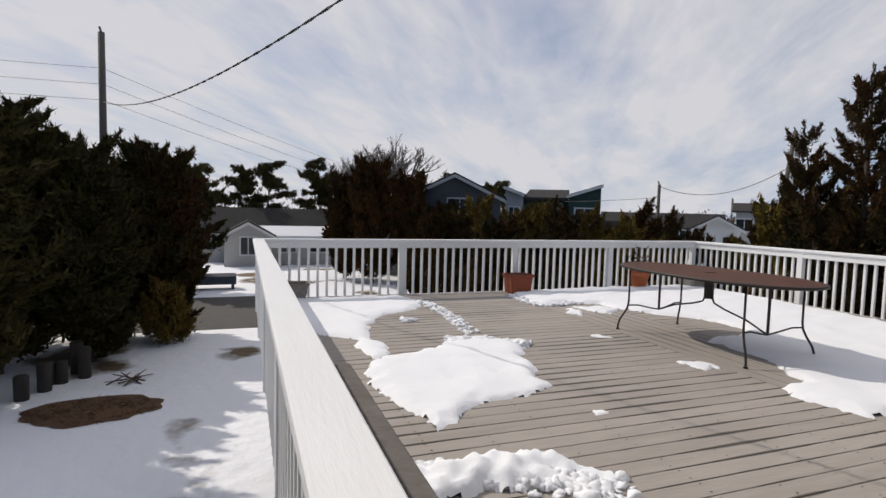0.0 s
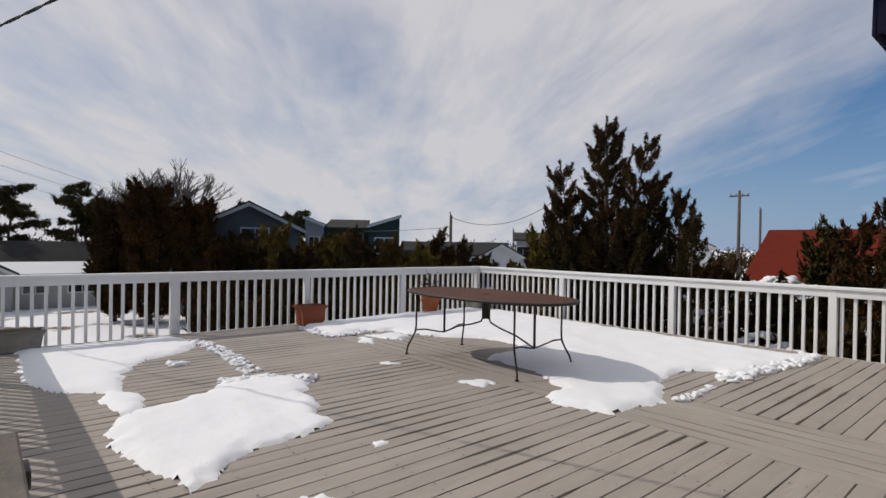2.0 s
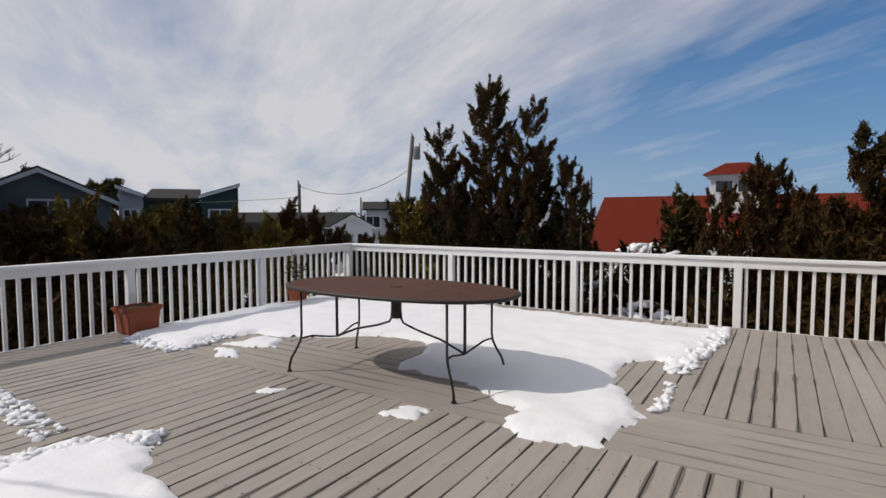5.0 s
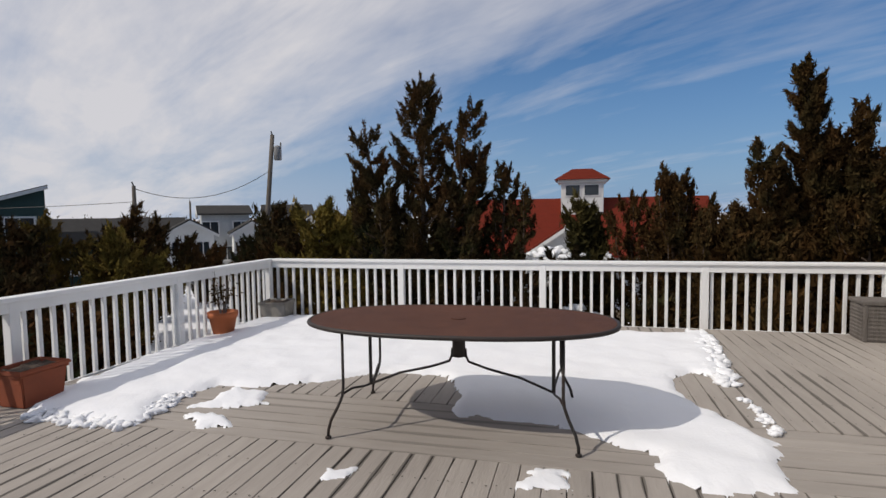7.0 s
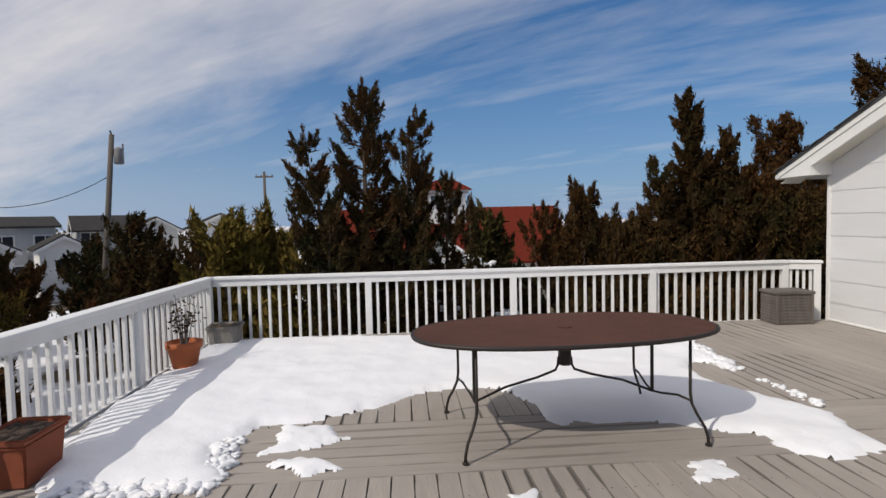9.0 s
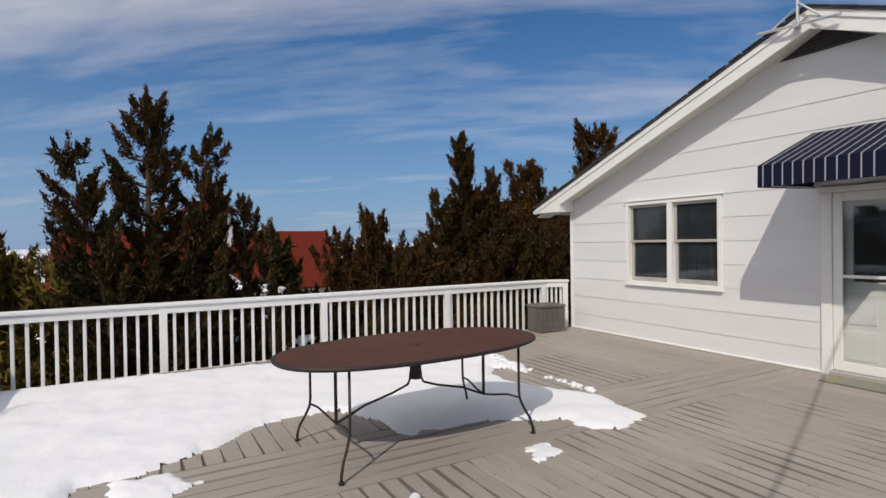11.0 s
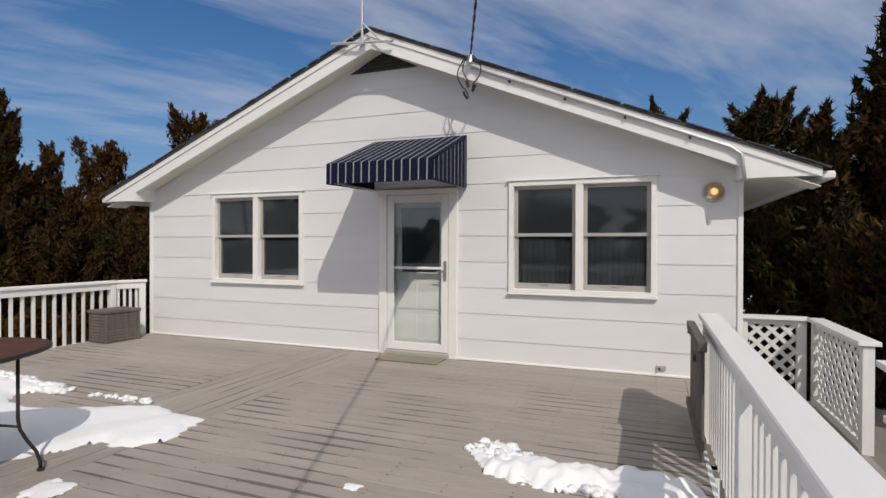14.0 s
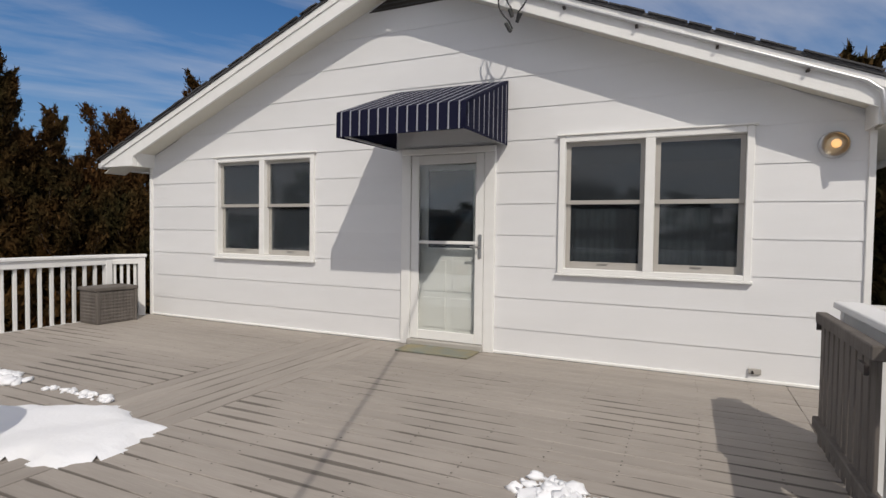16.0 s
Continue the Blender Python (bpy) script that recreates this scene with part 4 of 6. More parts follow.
# ---- pots ----
def trough(name, label, at, lx, ly, h, mat, turn=0.0):
    p = thing(name, label, "planter", at=at, turn=turn)
    bm = bmesh.new()
    prof = [(0.82, 0.0), (0.95, h * 0.86), (1.04, h * 0.86), (1.06, h), (0.94, h), (0.9, h * 0.85)]
    rings = []
    for s, z in prof:
        rings.append([bm.verts.new((sx * lx / 2 * s, sy * ly / 2 * (s if s <= 1 else s), z)) for sx, sy in ((-1, -1), (1, -1), (1, 1), (-1, 1))])
    for a, b in zip(rings, rings[1:]):
        for k in range(4):
            bm.faces.new((a[k], a[(k + 1) % 4], b[(k + 1) % 4], b[k]))
    bm.faces.new(rings[0][::-1])
    bm.faces.new(rings[-1])
    bmesh.ops.recalc_face_normals(bm, faces=bm.faces)
    bmesh.ops.bevel(bm, geom=[e for e in bm.edges if e.calc_length() > h * 0.3], offset=0.012, segments=2, affect="EDGES")
    part("tub", bm, mat, p)
    bm = bmesh.new()
    bmesh.ops.create_grid(bm, x_segments=10, y_segments=8, size=0.5)
    r = random.Random(lx)
    for v in bm.verts:
        v.co = (v.co.x * lx * 0.88, v.co.y * ly * 0.88, h * 0.87 + r.uniform(0, 0.03))
    part("soil", bm, M_SOIL, p)
    return p


trough("terracotta_planter", "rectangular terracotta planter standing by the railing", (5.19, 9.08, 0), 0.44, 0.34, 0.33, M_TERRA)
trough("stone_planter", "grey concrete planter in the deck corner", (9.05, 9.02, 0), 0.42, 0.42, 0.28, M_STONE, 8)
trough("corner_planter", "grey weathered planter box by the railing", (1.36, 9.08, 0), 0.5, 0.3, 0.26, M_STONE)
pot = thing("flower_pot", "orange terracotta pot with a withered plant", "flower pot", at=(7.79, 9.07, 0))
pot.scale = (1.06, 1.06, 1.06)
part("tub", lathe([(0.115, 0.0), (0.165, 0.24), (0.182, 0.24), (0.186, 0.31), (0.165, 0.312), (0.155, 0.27)], 28), M_POT, pot, "", True)
part("soil", lathe([(0.001, 0.262), (0.156, 0.26), (0.001, 0.275)], 20), M_SOIL, pot)
rng = random.Random(5)
st, lv = bmesh.new(), bmesh.new()
for k in range(14):
    a, rr = rng.uniform(0, 6.28), rng.uniform(0.05, 0.17)
    h = rng.uniform(0.28, 0.56)
    tip = Vector((rr * math.cos(a), rr * math.sin(a), 0.27 + h))
    add_tube(st, [(0.03 * math.cos(a), 0.03 * math.sin(a), 0.26), (tip * 0.6) + Vector((0, 0, 0.11)), tip], [0.006, 0.005, 0.003], 5)
    for j in range(9):
        c = tip - Vector((0, 0, h * rng.uniform(0, 0.6))) + Vector((rng.uniform(-0.05, 0.05), rng.uniform(-0.05, 0.05), 0))
        d = Vector((rng.uniform(-1, 1), rng.uniform(-1, 1), rng.uniform(-0.8, 0.4))).normalized() * rng.uniform(0.03, 0.055)
        w = d.orthogonal().normalized() * 0.014
        v = [lv.verts.new(q) for q in (c, c + d * 0.5 + w, c + d, c + d * 0.5 - w)]
        lv.faces.new(v)
part("stem_bunch", st, M_TWIG, pot)
part("foliage", lv, M_RUST, pot, "withered brown leaves")


# ---- snow on the deck ----
def snow(label, outline, thick, seed, res=0.045, rough=0.5, wob=0.1):
    """A thawing snow patch: a height field inside a wobbling outline, thinning to its rim."""
    pts = np.array(outline)
    x0, y0 = pts.min(0) - 0.2
    x1, y1 = pts.max(0) + 0.2
    nx, ny = int((x1 - x0) / res) + 1, int((y1 - y0) / res) + 1
    nxt = np.roll(pts, -1, 0)
    bm = bmesh.new()
    grid = {}
    gx, gy = np.meshgrid(x0 + res * np.arange(nx), y0 + res * np.arange(ny), indexing="ij")
    wx, wy = gx.copy(), gy.copy()
    for i in range(nx):
        for j in range(ny):
            n1 = noise.noise((gx[i, j] * 2.2, gy[i, j] * 2.2, seed))
            n2 = noise.noise((gx[i, j] * 7, gy[i, j] * 7, seed + 5))
            n3 = noise.noise((gx[i, j] * 2.2, gy[i, j] * 2.2, seed + 9))
            n4 = noise.noise((gx[i, j] * 19, gy[i, j] * 19, seed + 7))
            wx[i, j] += wob * n1 + 0.06 * n2 + 0.03 * n4
            wy[i, j] += wob * n3 - 0.06 * n2 + 0.03 * n4
    inside = np.zeros(gx.shape, bool)
    dist = np.full(gx.shape, 9.0)
    for (ax, ay), (bx, by) in zip(pts, nxt):
        crosses = ((ay > wy) != (by > wy)) & (wx < (bx - ax) * (wy - ay) / (by - ay + 1e-12) + ax)
        inside ^= crosses
        t = np.clip(((wx - ax) * (bx - ax) + (wy - ay) * (by - ay)) / ((bx - ax) ** 2 + (by - ay) ** 2), 0, 1)
        dist = np.minimum(dist, np.hypot(wx - ax - t * (bx - ax), wy - ay - t * (by - ay)))
    sd = np.where(inside, dist, -dist)
    for i in range(nx):
        for j in range(ny):
            s = sd[i, j]
            if s > -res * 1.2:
                x, y = gx[i, j], gy[i, j]
                f = min(max(s / 0.16, 0), 1)
                h = thick * (f * (2 - f)) ** 0.7
                h *= 1 + rough * noise.noise((x * 3, y * 3, seed)) + 0.35 * rough * noise.noise((x * 11, y * 11, seed))
                grid[i, j] = bm.verts.new((x, y, (0.004 + max(h, 0)) if s > 0 else -0.012))
    for (i, j), v in grid.items():
        q = [grid.get(k) for k in ((i, j), (i + 1, j), (i + 1, j + 1), (i, j + 1))]
        if all(q):
            bm.faces.new(q)
    return tagged(link("snow_patch", bm, M_SNOW, None, "", True), label, "snow", "snow on the deck")


def clump(bm, x, y, z, r, rng):
    """A small crumbled lump of snow."""
    m = Matrix.Translation((x, y, z)) @ Matrix.Rotation(rng.uniform(0, 6.3), 4, "Z") @ Matrix.Diagonal((r * rng.uniform(0.8, 1.6), r * rng.uniform(0.7, 1.2), r * rng.uniform(0.45, 0.8), 1))
    res = bmesh.ops.create_icosphere(bm, subdivisions=2, radius=1, matrix=Matrix.Identity(4))
    s = rng.uniform(0, 99)
    for v in res["verts"]:
        v.co *= 1 + 0.95 * noise.noise(v.co * 2.6 + Vector((s, 0, 0)))
        v.co = m @ v.co


def clumps(label, way, count, spread, size, seed):
    rng = random.Random(seed)
    bm = bmesh.new()
    for k in range(int(count * 1.7)):
        t = rng.random() * (len(way) - 1)
        i = min(int(t), len(way) - 2)
        p = Vector(way[i]).lerp(Vector(way[i + 1]), t - i)
        r = size * rng.uniform(0.2, 1.05)
        clump(bm, p.x + rng.uniform(-spread, spread), p.y + rng.uniform(-spread, spread), r * 0.3, r, rng)
    return tagged(link("snow_clumps", bm, M_SNOW, None, "", True), label, "snow", "snow on the deck", "stuff")


snow("thin white snow patch along the far railing", [(1.34, 9.09), (3.07, 9.10), (3.22, 8.47), (2.97, 7.92), (2.63, 7.78), (2.31, 7.49), (2.11, 7.10), (2.00, 6.41), (2.06, 6.06), (2.02, 5.63), (1.85, 5.66), (1.80, 5.82), (1.70, 6.21), (1.85, 6.41), (1.51, 6.66), (1.31, 7.31)], 0.035, 1, wob=0.04)
snow("irregular melting snow patch on the planks", [(2.00, 5.67), (2.20, 5.70), (2.60, 5.90), (2.80, 6.17), (3.10, 6.11), (3.45, 5.84), (3.40, 5.59), (3.22, 5.32), (3.20, 5.00), (3.04, 4.71), (3.09, 4.57), (2.85, 4.35), (2.39, 4.32), (2.13, 4.19), (2.02, 4.08), (1.97, 3.91), (1.89, 3.91), (1.85, 4.13), (1.73, 4.38), (1.73, 4.58), (1.68, 4.83), (1.68, 5.22), (1.80, 5.52)], 0.04, 2, 0.035, wob=0.04)
snow("lumpy snow ridge beside the open gate", [(1.06, 3.26), (1.23, 3.07), (1.80, 3.17), (2.08, 3.11), (2.40, 2.98), (2.60, 3.05), (2.48, 3.21), (2.40, 3.39), (2.08, 3.50), (1.90, 3.56), (1.73, 3.46), (1.50, 3.49), (1.43, 3.60), (1.08, 3.54)], 0.08, 3, 0.025, 1.3, 0.06)
snow("broad white snow field round the table", [(4.95, 8.86), (5.55, 9.13), (6.56, 9.25), (9.24, 9.25), (9.22, 7.97), (9.04, 5.50), (8.90, 3.56), (9.10, 2.94), (8.70, 2.89), (8.05, 2.98), (7.34, 3.07), (6.86, 3.09), (7.24, 3.32), (6.94, 3.60), (6.54, 3.62), (6.04, 3.40), (5.58, 3.14), (5.23, 3.22), (4.89, 3.30), (4.79, 3.63), (4.88, 3.95), (5.23, 3.96), (5.41, 4.29), (5.58, 4.62), (5.59, 5.03), (5.64, 5.40), (6.19, 5.47), (6.62, 5.72), (6.65, 6.18), (6.47, 6.53), (6.20, 6.84), (6.05, 7.14), (5.91, 7.39), (5.91, 7.75), (5.55, 7.95), (5.19, 7.84), (4.94, 7.74), (4.86, 7.99), (4.97, 8.45)], 0.045, 4, 0.045, wob=0.05)
snow("small half melted snow scrap on the planks", [(4.61, 4.78), (4.75, 4.75), (4.88, 4.66), (4.85, 4.50), (4.73, 4.58), (4.63, 4.48)], 0.025, 6, 0.022, wob=0.06)
snow("ragged snow scrap near the table", [(5.33, 7.61), (5.47, 7.49), (5.87, 7.58), (5.81, 7.21), (5.55, 6.98), (5.41, 7.23)], 0.035, 7, 0.025, wob=0.06)
snow("small snow scrap near the table", [(5.12, 7.50), (5.24, 7.43), (5.22, 7.13), (5.09, 6.97), (4.99, 7.20)], 0.04, 10, 0.025, wob=0.06)
snow("tiny snow scrap on the planks", [(4.47, 5.83), (4.47, 5.97), (4.62, 5.98), (4.59, 5.81)], 0.02, 8, 0.02, wob=0.05)
snow("tiny snow scrap on the planks", [(3.02, 3.85), (3.02, 3.96), (3.08, 3.95), (3.14, 3.83)], 0.012, 9, 0.02, wob=0.05)
clumps("line of crumbled snow lumps on the planks", [(3.17, 8.61, 0), (3.28, 7.97, 0), (3.25, 7.38, 0), (3.18, 6.39, 0)], 130, 0.1, 0.036, 21)
clumps("single crumbled snow lump on the planks", [(2.61, 7.19, 0), (2.69, 7.29, 0)], 14, 0.07, 0.04, 27)
clumps("crumbled snow lumps on the patch edge", [(2.80, 6.12, 0.02), (3.15, 5.99, 0.02), (3.50, 5.69, 0.02)], 110, 0.1, 0.048, 22)
clumps("crumbled snow lumps along the drift edge", [(4.95, 8.76, 0), (4.90, 8.30, 0), (4.89, 7.89, 0), (5.19, 7.84, 0), (5.65, 7.90, 0)], 150, 0.1, 0.042, 23)
clumps("crumbled snow lumps near the railing", [(9.05, 2.99, 0), (8.55, 2.95, 0), (7.95, 3.01, 0), (7.34, 3.12, 0), (6.94, 3.11, 0)], 190, 0.1, 0.055, 24)
clumps("trail of small snow lumps on the planks", [(6.49, 3.10, 0), (6.19, 3.10, 0), (5.98, 3.09, 0), (5.75, 3.07, 0)], 26, 0.045, 0.034, 25)
clumps("crumbled lumps on the snow ridge", [(1.28, 3.34, 0.03), (1.78, 3.38, 0.06), (2.18, 3.18, 0.05), (2.48, 2.98, 0.02)], 130, 0.13, 0.045, 26)


# ---- trees and shrubs ----
def foliage(tips, mat, name, parent, size, per, seed, flat=0.0, slim=0.16, fluff=0.1):
    """Many small needle sprays: at each tip a tuft of narrow blades round its direction."""
    rs = np.random.RandomState(seed)
    p = np.array([t[0] for t in tips])
    d = np.array([t[1] for t in tips])
    sc = np.array([t[2] if len(t) > 2 else fluff for t in tips])
    p, d, sc = np.repeat(p, per, 0), np.repeat(d, per, 0), np.repeat(sc, per)
    n = len(p)
    p = p + d * (rs.uniform(-0.5, 0.5, n) * size)[:, None] + rs.normal(0, 1, (n, 3)) * sc[:, None] * np.array([1, 1, 1 - flat * 0.5])
    dd = d + rs.normal(0, 0.5, (n, 3))
    dd /= np.linalg.norm(dd, axis=1)[:, None]
    ln = size * rs.uniform(0.55, 1.35, n)[:, None]
    up = rs.normal(0, 1, (n, 3))
    sd = np.cross(dd, up)
    sd /= np.linalg.norm(sd, axis=1)[:, None] + 1e-9
    w = ln * slim
    a, b, c = p - dd * ln * 0.35 + sd * w, p - dd * ln * 0.35 - sd * w, p + dd * ln * 0.65
    v = np.stack([a, b, c], 1).reshape(-1, 3)
    me = bpy.data.meshes.new(name)
    f = np.arange(3 * n).reshape(-1, 3)
    me.from_pydata(v.tolist(), [], f.tolist())
    me.materials.append(mat)
    ob = new(name, me)
    ob.parent = parent
    return ob


def tree(name, label, base, height, spread, seed, mat, limbs=26, start=0.12, rise=0.9, per=26, leaf=0.13, top=0.1, leaders=1, lean=(0, 0), bulge=0.35, category="tree", group="", flat=0.0, dens=7, slim=0.16, fluff=0.11, fork=None, drop=0.055, splay=1.25):
    """A trunk with limbs that shorten upwards, clothed in sprays. rise: how steeply limbs climb; bulge: height of the widest part."""
    rng = random.Random(seed)
    t = thing(name, label, category, group, at=base)
    wood = bmesh.new()
    tips = []
    r0 = 0.02 + 0.017 * height
    for q in range(leaders):
        ang = 2.4 * q + seed if fork is None else fork * (1 if q % 2 == 0 else -1) + 0.25 * (q // 2)
        off = Vector((math.cos(ang), math.sin(ang), 0)) * (0 if q == 0 else spread * rng.uniform(0.3, 0.55))
        hh = height * (1.0 if q == 0 else rng.uniform(0.78, 0.95) if fork is None else 0.98 - drop * q)
        axis = []
        for k in range(9):
            u = k / 8
            axis.append(Vector((lean[0] * u * u * hh, lean[1] * u * u * hh, hh * u)) + off * (min(1, u * 2.2) if fork is None else splay * u) + Vector((rng.uniform(-1, 1), rng.uniform(-1, 1), 0)) * 0.03 * hh * u * (1 - u))
        add_tube(wood, axis, [max(r0 * (1 - 0.93 * k / 8) * (1 if q == 0 else 0.6), 0.008) for k in range(9)], 7)
        nl = limbs if q == 0 else int(limbs * 0.5)
        for k in range(nl):
            u = start + (0.97 - start) * (k + rng.random()) / nl
            i = min(int(u * 8), 7)
            o = axis[i].lerp(axis[i + 1], u * 8 - i)
            prof = (u / bulge if u < bulge else (1 - u) / (1 - bulge))
            reach = spread * (top + (1 - top) * max(prof, 0) ** 0.8) * rng.uniform(0.6, 1.2) * (1 if q == 0 else 0.62)
            a = k * 2.399 + rng.uniform(-0.5, 0.5)
            h = Vector((math.cos(a), math.sin(a), 0))
            up = rise * rng.uniform(0.6, 1.3)
            pts = [o + h * reach * s + Vector((0, 0, reach * up * s ** 1.6)) + Vector((rng.uniform(-1, 1), rng.uniform(-1, 1), rng.uniform(-1, 1))) * 0.05 * reach * s for s in (0, 0.33, 0.66, 1.0)]
            pts[3] += Vector((0, 0, 0.22 * reach * rise)) - h * 0.1 * reach
            add_tube(wood, pts, [max(r0 * 0.35 * (1 - 0.85 * s) * (1 - 0.6 * u), 0.005) for s in (0, 0.33, 0.66, 1)], 5)
            nt = max(3, int(dens * reach / max(spread, 0.1)) + 2)
            for j in range(nt):
                s = 0.18 + 0.8 * (j + rng.random()) / nt
                m = min(int(s * 3), 2)
                c = pts[m].lerp(pts[m + 1], min(s * 3 - m, 1))
                d = (pts[m + 1] - pts[m]).normalized()
                sidev = Vector((rng.uniform(-1, 1), rng.uniform(-1, 1), rng.uniform(-0.3, 0.5))).normalized()
                td = (d + sidev * 0.85 + Vector((0, 0, 0.45 * (1 - flat)))).normalized()
                tl = reach * 0.34 * (1.2 - 0.6 * s) * rng.uniform(0.6, 1.3) + leaf
                for q in range(4):
                    u = (q + rng.random()) / 4
                    tips.append((c + td * tl * u + Vector((0, 0, 0.12 * tl * u * u)), td, fluff * (1.05 - 0.85 * u)))
            e = (pts[3] - pts[2]).normalized()
            for q in range(4):
                tips.append((pts[3] + e * leaf * 0.7 * q, e, fluff * (0.8 - 0.2 * q)))
        for k in range(5):
            tips.append((axis[-1] - Vector((0, 0, 0.02 * k * height - leaf)), Vector((lean[0], lean[1], 1)).normalized(), fluff * (0.3 + 0.2 * k)))
    part("trunk", wood, M_BARK, t, "", True)
    foliage(tips, mat, "crown", t, leaf, per, seed, flat, slim, fluff)
    return t


def pine(name, label, base, height, seed, spread=2.2, bare=0.45, mat=None):
    """An umbrella pine: a bare leaning trunk and flat tufted layers."""
    rng = random.Random(seed)
    t = thing(name, label, "tree", "pines behind the shed", at=base)
    wood = bmesh.new()
    axis = [Vector((0.15 * math.sin(k * 0.9 + seed) * k / 4, 0.15 * math.cos(k + seed) * k / 4, height * k / 7)) for k in range(8)]
    add_tube(wood, axis, [0.16 * (1 - 0.85 * k / 7) for k in range(8)], 7)
    tips = []
    for k in range(17):
        u = bare + (1 - bare) * (k + rng.random()) / 17
        i = min(int(u * 7), 6)
        o = axis[i].lerp(axis[i + 1], u * 7 - i)
        a = rng.uniform(0, 6.28)
        reach = spread * rng.uniform(0.4, 1.0) * (1.15 - 0.6 * (u - bare) / (1 - bare))
        e = o + Vector((math.cos(a) * reach, math.sin(a) * reach, reach * rng.uniform(0.05, 0.35)))
        add_tube(wood, [o, o.lerp(e, 0.5) + Vector((0, 0, 0.06)), e], [0.05, 0.035, 0.012], 5)
        for j in range(14):
            s = rng.uniform(0.35, 1.05)
            tips.append((o.lerp(e, s) + Vector((rng.gauss(0, 0.25), rng.gauss(0, 0.25), rng.gauss(0.05, 0.08))), Vector((rng.uniform(-1, 1), rng.uniform(-1, 1), 0.7)).normalized(), 0.09))
    part("trunk", wood, M_BARK, t, "", True)
    foliage(tips, mat or M_PINE, "crown", t, 0.3, 26, seed, 0.3, 0.16)
    return t


def bare_tree(base, height, seed):
    """A leafless crown of ever finer forked twigs."""
    rng = random.Random(seed)
    t = thing("bare_tree", "leafless grey tree with a fan of fine twigs", "tree", "bare trees", at=base)
    wood, twigs = bmesh.new(), bmesh.new()

    def grow(p, d, length, r, level):
        e = p + d * length
        mid = p.lerp(e, 0.5) + Vector((rng.uniform(-1, 1), rng.uniform(-1, 1), 0)) * length * 0.06
        add_tube(wood if level < 2 else twigs, [p, mid, e], [r, r * 0.8, r * 0.6], 5 if level < 2 else 3, False)
        if level == 5:
            return
        for _ in range((8, 4, 4, 3, 3)[level]):
            nd = (d + Vector((rng.uniform(-1, 1), rng.uniform(-1, 1), rng.uniform(-0.1, 0.7))) * 0.72).normalized()
            grow(p.lerp(e, rng.uniform(0.65, 1.0)), nd, length * rng.uniform(0.55, 0.8), r * 0.62, level + 1)
    grow(Vector((0, 0, 0)), Vector((0, 0, 1)), height * 0.26, 0.22, 0)
    part("trunk", wood, M_TWIG, t)
    part("twig_mass", twigs, M_TWIG, t)
    return t


G = GZ
# big open cedar past the right railing, with its companions
tree("cedar_tree", "open crowned dark cedar with several pointed leaders", (11.0, 7.2, G), 6.6, 1.6, 3, M_CEDAR, limbs=64, start=0.2, rise=0.6, per=22, leaf=0.09, leaders=6, bulge=0.34, dens=11, slim=0.15, fluff=0.05, fork=1.6, top=0.08)
tree("cedar_tree", "young rusty cedar with a pointed side leader", (11.3, 5.75, G), 5.0, 0.9, 8, M_CEDAR, limbs=28, start=0.25, rise=1.2, per=19, leaf=0.085, fluff=0.05, leaders=2, bulge=0.45)
tree("cedar_tree", "tall rust tinged cedar with a leaning ragged top", (12.7, 0.25, G), 6.75, 0.78, 5, M_RUST, limbs=60, start=0.25, rise=0.75, per=30, leaf=0.095, lean=(-0.02, 0.04), bulge=0.3, top=0.34, dens=7, fluff=0.06, leaders=3, fork=1.6, drop=0.095, splay=2.4)
tree("cedar_tree", "spreading rusty cedar by the railing", (12.9, 0.0, G), 5.4, 2.0, 15, M_RUST, limbs=56, start=0.05, rise=0.9, per=34, leaf=0.1, fluff=0.07, leaders=4, bulge=0.35, top=0.2, dens=8)
tree("cedar_tree", "dense rust tinged cedar beside the house", (13.4, -2.2, G), 6.3, 1.9, 6, M_RUST, limbs=44, start=0.06, rise=0.7, per=35, leaf=0.11, bulge=0.3, top=0.25, dens=9)
tree("cedar_tree", "dense dark cedar behind the house", (13.0, -4.4, G), 7.5, 2.1, 7, M_RUST, limbs=46, start=0.1, rise=0.7, per=32, leaf=0.12, bulge=0.35, top=0.25, dens=9)
tree("cedar_tree", "rusty cedar with several spiky tops", (13.2, 2.6, G), 4.8, 1.55, 9, M_RUST, limbs=44, start=0.08, rise=1.3, per=27, leaf=0.095, fluff=0.06, leaders=4, bulge=0.35, dens=8)
for k, (x, y, h, s) in enumerate(((13.0, -1.0, 4.9, 2.0), (13.3, -2.9, 5.2, 2.1), (12.6, 1.4, 3.9, 1.6), (15.2, -2.0, 5.0, 2.2), (11.9, -3.2, 4.6, 1.7), (15.0, 1.8, 4.0, 1.9))):
    tree("cedar_tree", "bushy rust brown cedar crowding the railing", (x, y, G), h, s, 200 + k, M_RUST, limbs=44, start=0.04, rise=0.75, per=32, leaf=0.12, bulge=0.35, top=0.35, dens=9, leaders=2)
tree("cedar_tree", "low rusty cedar by the railing", (11.6, -1.2, G), 4.4, 1.5, 10, M_RUST, limbs=34, start=0.05, rise=0.8, per=35, leaf=0.11, bulge=0.35, dens=9)
